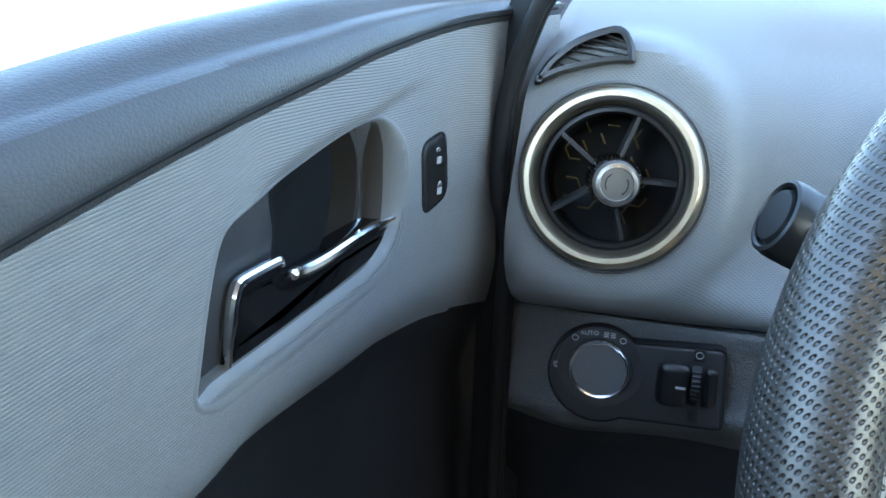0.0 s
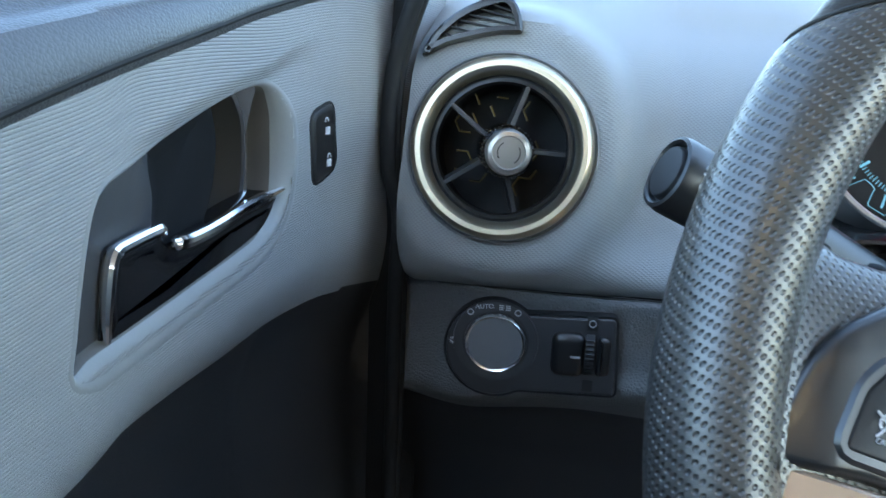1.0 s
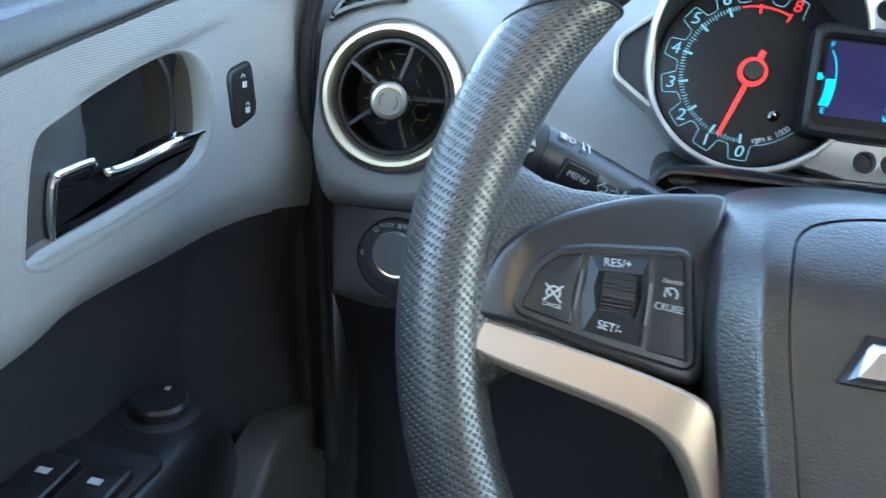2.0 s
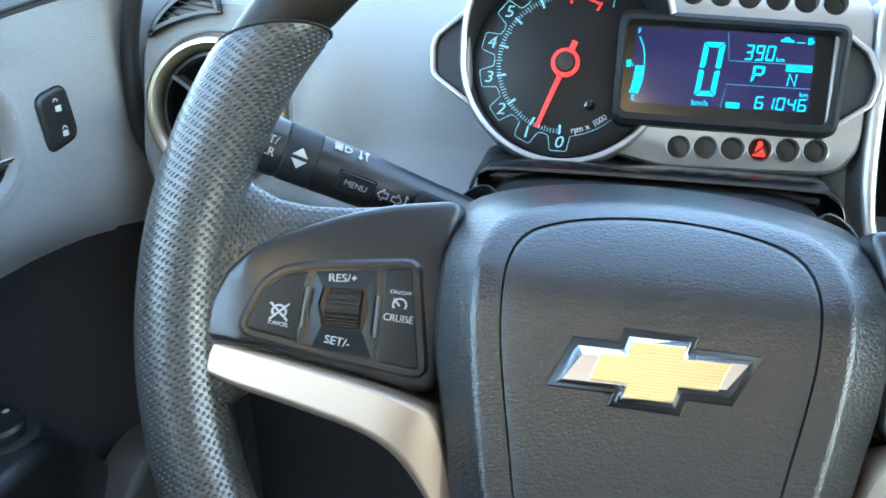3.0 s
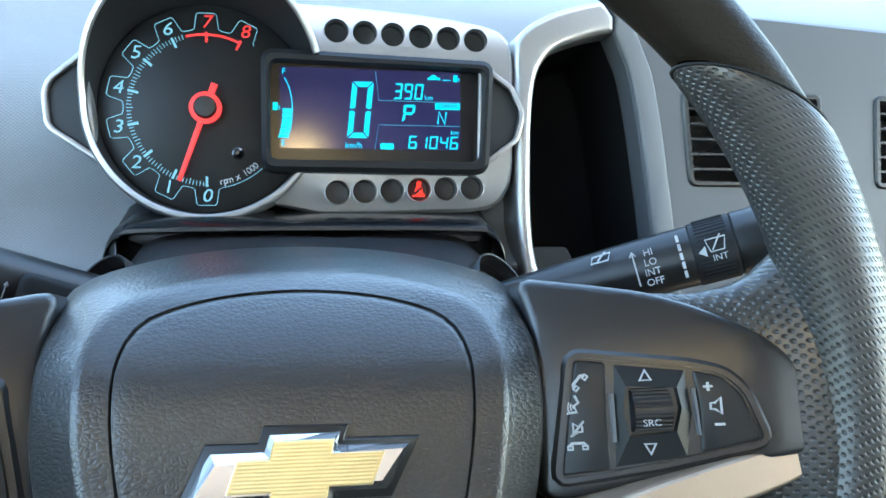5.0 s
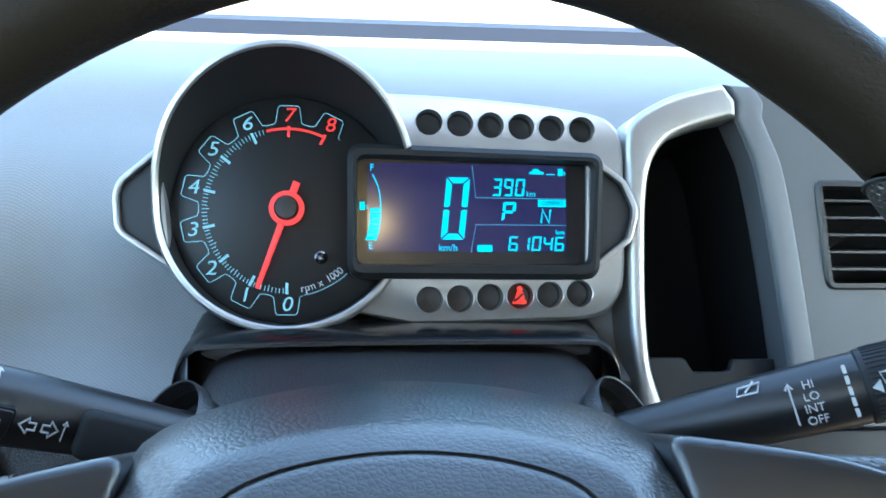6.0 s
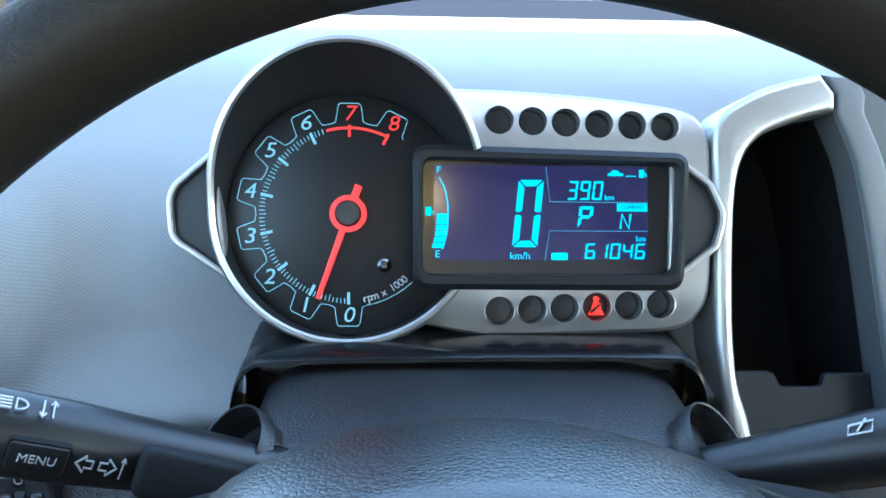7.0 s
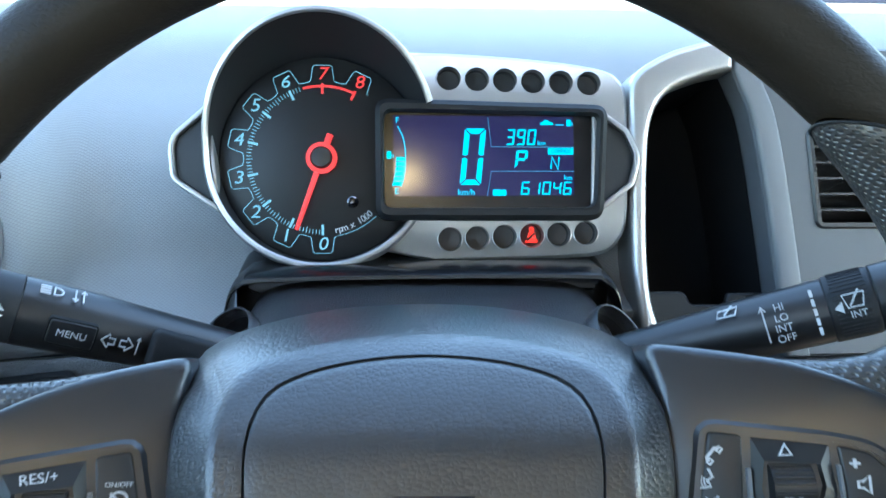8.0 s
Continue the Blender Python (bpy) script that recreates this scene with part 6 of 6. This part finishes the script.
        part("spoke", bm, SPOKE, w, "satin black spoke")
        part("gap_backing", slab(q([(-0.0900, 0.0500), (-0.0600, 0.0540), (-0.0600, -0.0300), (-0.0900, -0.0170)]), -0.040, -0.010), RUBBER, w)
        panel = rounded([(-0.1395, -0.0008), (-0.1345, 0.0138), (-0.1290, 0.0194), (-0.1185, 0.0222), (-0.0862, 0.0268), (-0.0800, -0.0100), (-0.1100, -0.0062)], 0.003, 3)
        frame_o = inset(ccw(panel), -0.0028)
        pf = part("switch_frame", plate(q(frame_o), [q(panel)], 0.0100, 0.0142, 0.0012), SPOKE, w, "raised switch frame")
        pn = part("switch_panel", slab(q(panel), 0.0080, 0.0118), RUBBER, w, "black switch panel with white symbols")
        left = [(-0.1387, -0.0007), (-0.1340, 0.0133), (-0.1287, 0.0187), (-0.1205, 0.0210), (-0.1218, 0.0090), (-0.1212, -0.0038)]
        right = [(-0.0962, 0.0246), (-0.0868, 0.0259), (-0.0809, -0.0091), (-0.0955, -0.0078), (-0.0950, 0.0080)]
        mid = [(-0.1188, 0.0214), (-0.0982, 0.0243), (-0.0968, 0.0080), (-0.0966, -0.0076), (-0.1175, -0.0054), (-0.1200, 0.0080)]
        part("button", slab(q(rounded(left, 0.0016, 3)), 0.010, 0.0136, 0.0008), SWITCH, pn)
        part("button", slab(q(rounded(right, 0.0016, 3)), 0.010, 0.0136, 0.0008), SWITCH, pn)
        # faceted diamond plate round the thumbwheel
        mo, mi = q(mid), q([(-0.1150, 0.0160), (-0.1005, 0.0172), (-0.0992, 0.0095), (-0.1005, 0.0020), (-0.1140, 0.0030), (-0.1160, 0.0098)])
        a, b = ([(x, y, 0.0128) for x, y in mo], [(x, y, 0.0155) for x, y in mi])
        part("diamond_plate", loft([[(x, y, 0.009) for x, y in mo], a, b, [(x, y, 0.011) for x, y in mi]]), SWITCH, pn, "faceted grey surround", sharp=10)
        # Pale slivers paint the bright edges of the plate's side facets.
        for tab in ([(-0.1206, 0.0155), (-0.1199, 0.0155), (-0.1206, 0.0015), (-0.1213, 0.0015)], [(-0.0972, 0.0150), (-0.0962, 0.0150), (-0.0962, 0.0005), (-0.0972, 0.0005)]):
            part("facet_glint", slab(q(tab), 0.010, 0.0146), GREY_PLAIN, pn)
        roller = part("thumbwheel", sweep([(x, 0.0095, 0.0105) for x in sorted(p[0] for p in q([(-0.1130, 0), (-0.1020, 0)]))], 0.0068, n=32), BLACK, pn, "ribbed black thumbwheel")
        xs = sorted(p[0] for p in q([(-0.1126, 0), (-0.1024, 0)]))
        for k in range(-5, 6):
            if k == 0:
                continue
            ang = radians(90 + 13 * k)
            part("rib", sweep([(xs[0], 0.0095 + 0.0069 * math.cos(ang), 0.0105 + 0.0069 * math.sin(ang)), (xs[1], 0.0095 + 0.0069 * math.cos(ang), 0.0105 + 0.0069 * math.sin(ang))], 0.0005, n=6), BLACK, roller)
        zt = 0.0138
        if side == 0:
            lettering("RES/+", 0.0040, -0.1065, 0.0196, 0.0146, pn, WHITE_INK, 5, m=Matrix())
            lettering("SET/-", 0.0040, -0.1060, -0.0022, 0.0146, pn, WHITE_INK, -6)
            lettering("ON/OFF", 0.0020, -0.0870, 0.0168, zt, pn, WHITE_INK, -2)
            lettering("CRUISE", 0.0036, -0.0870, 0.0078, zt, pn, WHITE_INK, -2, wide=0.88)
            bm = ribbon([(-0.0870 + 0.0022 * math.cos(a), 0.0126 + 0.0022 * math.sin(a)) for a in span(-0.6, math.pi + 0.6, 14)], 0.0006, zt)
            ribbon([(-0.0870, 0.0122), (-0.0891, 0.0146)], 0.0006, zt, bm=bm)
            part("cruise_symbol", bm, WHITE_INK, pn)
            cx = -0.1262
            bm = ribbon([(cx + 0.0022 * math.cos(a), 0.0060 + 0.0022 * math.sin(a)) for a in span(-0.6, math.pi + 0.6, 14)], 0.0006, zt)
            ribbon([(cx - 0.0030, 0.0030), (cx + 0.0030, 0.0088)], 0.0006, zt, bm=bm)
            ribbon([(cx - 0.0030, 0.0088), (cx + 0.0030, 0.0030)], 0.0006, zt, bm=bm)
            part("cancel_symbol", bm, WHITE_INK, pn)
            lettering("CANCEL", 0.0019, cx + 0.0002, 0.0018, zt, pn, WHITE_INK, -5, wide=0.9)
        else:
            fx = lambda x: 2 * CX - x - 0.0045
            for s, y0 in ((1, 0.0200), (-1, -0.0016)):
                part("arrow_symbol", ribbon([(fx(-0.1083) - 0.0016, y0 - s * 0.0013), (fx(-0.1083) + 0.0016, y0 - s * 0.0013), (fx(-0.1083), y0 + s * 0.0017)], 0.0007, 0.0154, closed=True), WHITE_INK, pn)
            lettering("SRC", 0.0030, fx(-0.1085), 0.0060, 0.0176, roller, WHITE_INK)

            def handset(x, y, k, turn):
                m = Matrix.Translation((x, y, 0)) @ Matrix.Rotation(radians(turn), 4, "Z")
                b = ribbon([(-0.0030 * k, 0.0), (-0.0022 * k, 0.0012 * k), (0.0022 * k, 0.0012 * k), (0.0030 * k, 0.0)], 0.0009 * k, zt)
                ribbon([(-0.0034 * k, -0.0010 * k), (-0.0017 * k, -0.0010 * k), (-0.0017 * k, 0.0002), (-0.0034 * k, 0.0002)], 0.0006, zt, closed=True, bm=b)
                ribbon([(0.0034 * k, -0.0010 * k), (0.0017 * k, -0.0010 * k), (0.0017 * k, 0.0002), (0.0034 * k, 0.0002)], 0.0006, zt, closed=True, bm=b)
                b.transform(m)
                return b

            part("phone_symbol", handset(fx(-0.0898), 0.0190, 0.85, 50), WHITE_INK, pn)
            bm = ribbon([(fx(-0.0880), 0.0150), (fx(-0.0890), 0.0128), (fx(-0.0876), 0.0118), (fx(-0.0884), 0.0100), (fx(-0.0850), 0.0096)], 0.0007, zt)
            for r in (0.0010, 0.0018, 0.0026):
                ribbon([(fx(-0.0886) - r * math.cos(a) - 0.0002, 0.0116 + r * math.sin(a)) for a in span(-0.6, 0.6, 6)], 0.0004, zt, bm=bm)
            part("voice_symbol", bm, WHITE_INK, pn)
            bm = ribbon([(fx(-0.0896), 0.0040), (fx(-0.0896), 0.0056), (fx(-0.0884), 0.0056), (fx(-0.0870), 0.0068), (fx(-0.0870), 0.0028), (fx(-0.0884), 0.0040)], 0.0006, zt, closed=True)
            ribbon([(fx(-0.0902), 0.0072), (fx(-0.0862), 0.0026)], 0.0006, zt, bm=bm)
            part("mute_symbol", bm, WHITE_INK, pn)
            part("hang_up_symbol", handset(fx(-0.0880), -0.0004, 0.85, 0), WHITE_INK, pn)
            bm = ribbon([(fx(-0.1278), 0.0158), (fx(-0.1252), 0.0158)], 0.0007, zt)
            ribbon([(fx(-0.1265), 0.0145), (fx(-0.1265), 0.0171)], 0.0007, zt, bm=bm)
            part("plus_symbol", bm, WHITE_INK, pn)
            part("speaker_symbol", ribbon([(fx(-0.1268), 0.0090), (fx(-0.1268), 0.0108), (fx(-0.1280), 0.0108), (fx(-0.1298), 0.0124), (fx(-0.1298), 0.0074), (fx(-0.1280), 0.0090)], 0.0006, zt, closed=True), WHITE_INK, pn)
            part("minus_symbol", ribbon([(fx(-0.1304), 0.0044), (fx(-0.1276), 0.0044)], 0.0007, zt), WHITE_INK, pn)
        # the spoke falls away towards the airbag cover
        for me in set(bpy.data.meshes) - before - {web_mesh}:
            for v in me.vertices:
                v.co.z += -0.0035 - 0.29 * max(0.0, 0.138 - abs(v.co.x - CX)) - 5.0 * max(0.0, v.co.y - 0.016) ** 2
        # silver trim sweeping down to the lower spoke
        inner = smooth_line([(-0.1560, -0.0072), (-0.1525, -0.0066), (-0.1472, -0.0068), (-0.1194, -0.0110), (-0.0987, -0.0146), (-0.0800, -0.0190), (-0.0722, -0.0235), (-0.0682, -0.0345), (-0.0622, -0.0565), (-0.0540, -0.0860), (-0.0490, -0.1180), (-0.0480, -0.1500)], 5)
        outer = smooth_line([(-0.1560, -0.0160), (-0.1520, -0.0186), (-0.1385, -0.0223), (-0.1172, -0.0265), (-0.0964, -0.0312), (-0.0850, -0.0368), (-0.0775, -0.0450), (-0.0710, -0.0560), (-0.0650, -0.0740), (-0.0600, -0.0930), (-0.0560, -0.1180), (-0.0550, -0.1500)], 5)
        rows = []
        if side:
            inner, outer = ([(x, y + 0.0010 + 0.055 * max(0.0, -0.080 - x)) for x, y in line] for line in (inner, outer))
        for k, ((ax, ay), (bx, by)) in enumerate(zip(q(inner), q(outer))):
            fall = 0.020 * step(22, 48, k)
            top = 0.0085 - fall
            end = 0.0035 * (1 - step(0, 3, k))
            row = []
            for f, z in ((0.0, -0.016), (0.0, top - 0.0022), (0.03, top - 0.0008), (0.08, top), (0.40, top + 0.0001), (0.80, top), (0.86, top - 0.0004), (0.96, top - 0.0028), (1.0, top - 0.0050), (1.0, -0.016)):
                row.append((ax + (bx - ax) * f, ay + (by - ay) * f, max(-0.016 - fall, z - end) if z > -0.015 else z - fall))
            rows.append(row)
        bm = loft(rows, cap0=True, cap1=True)
        bmesh.ops.recalc_face_normals(bm, faces=bm.faces)
        part("spoke_trim", bm, TRIM, w, "silver spoke trim, tinted for warm reflected light", sharp=14)
        # the wheel is turned a touch: this spoke rides higher than the other
        if side:
            turn = Matrix.Translation((CX + 0.0015, 0, 0)) @ Matrix.Rotation(radians(2.0), 4, "Z") @ Matrix.Translation((-CX, 0, 0))
            for me in set(bpy.data.meshes) - before:
                me.transform(turn)


steering_wheel()
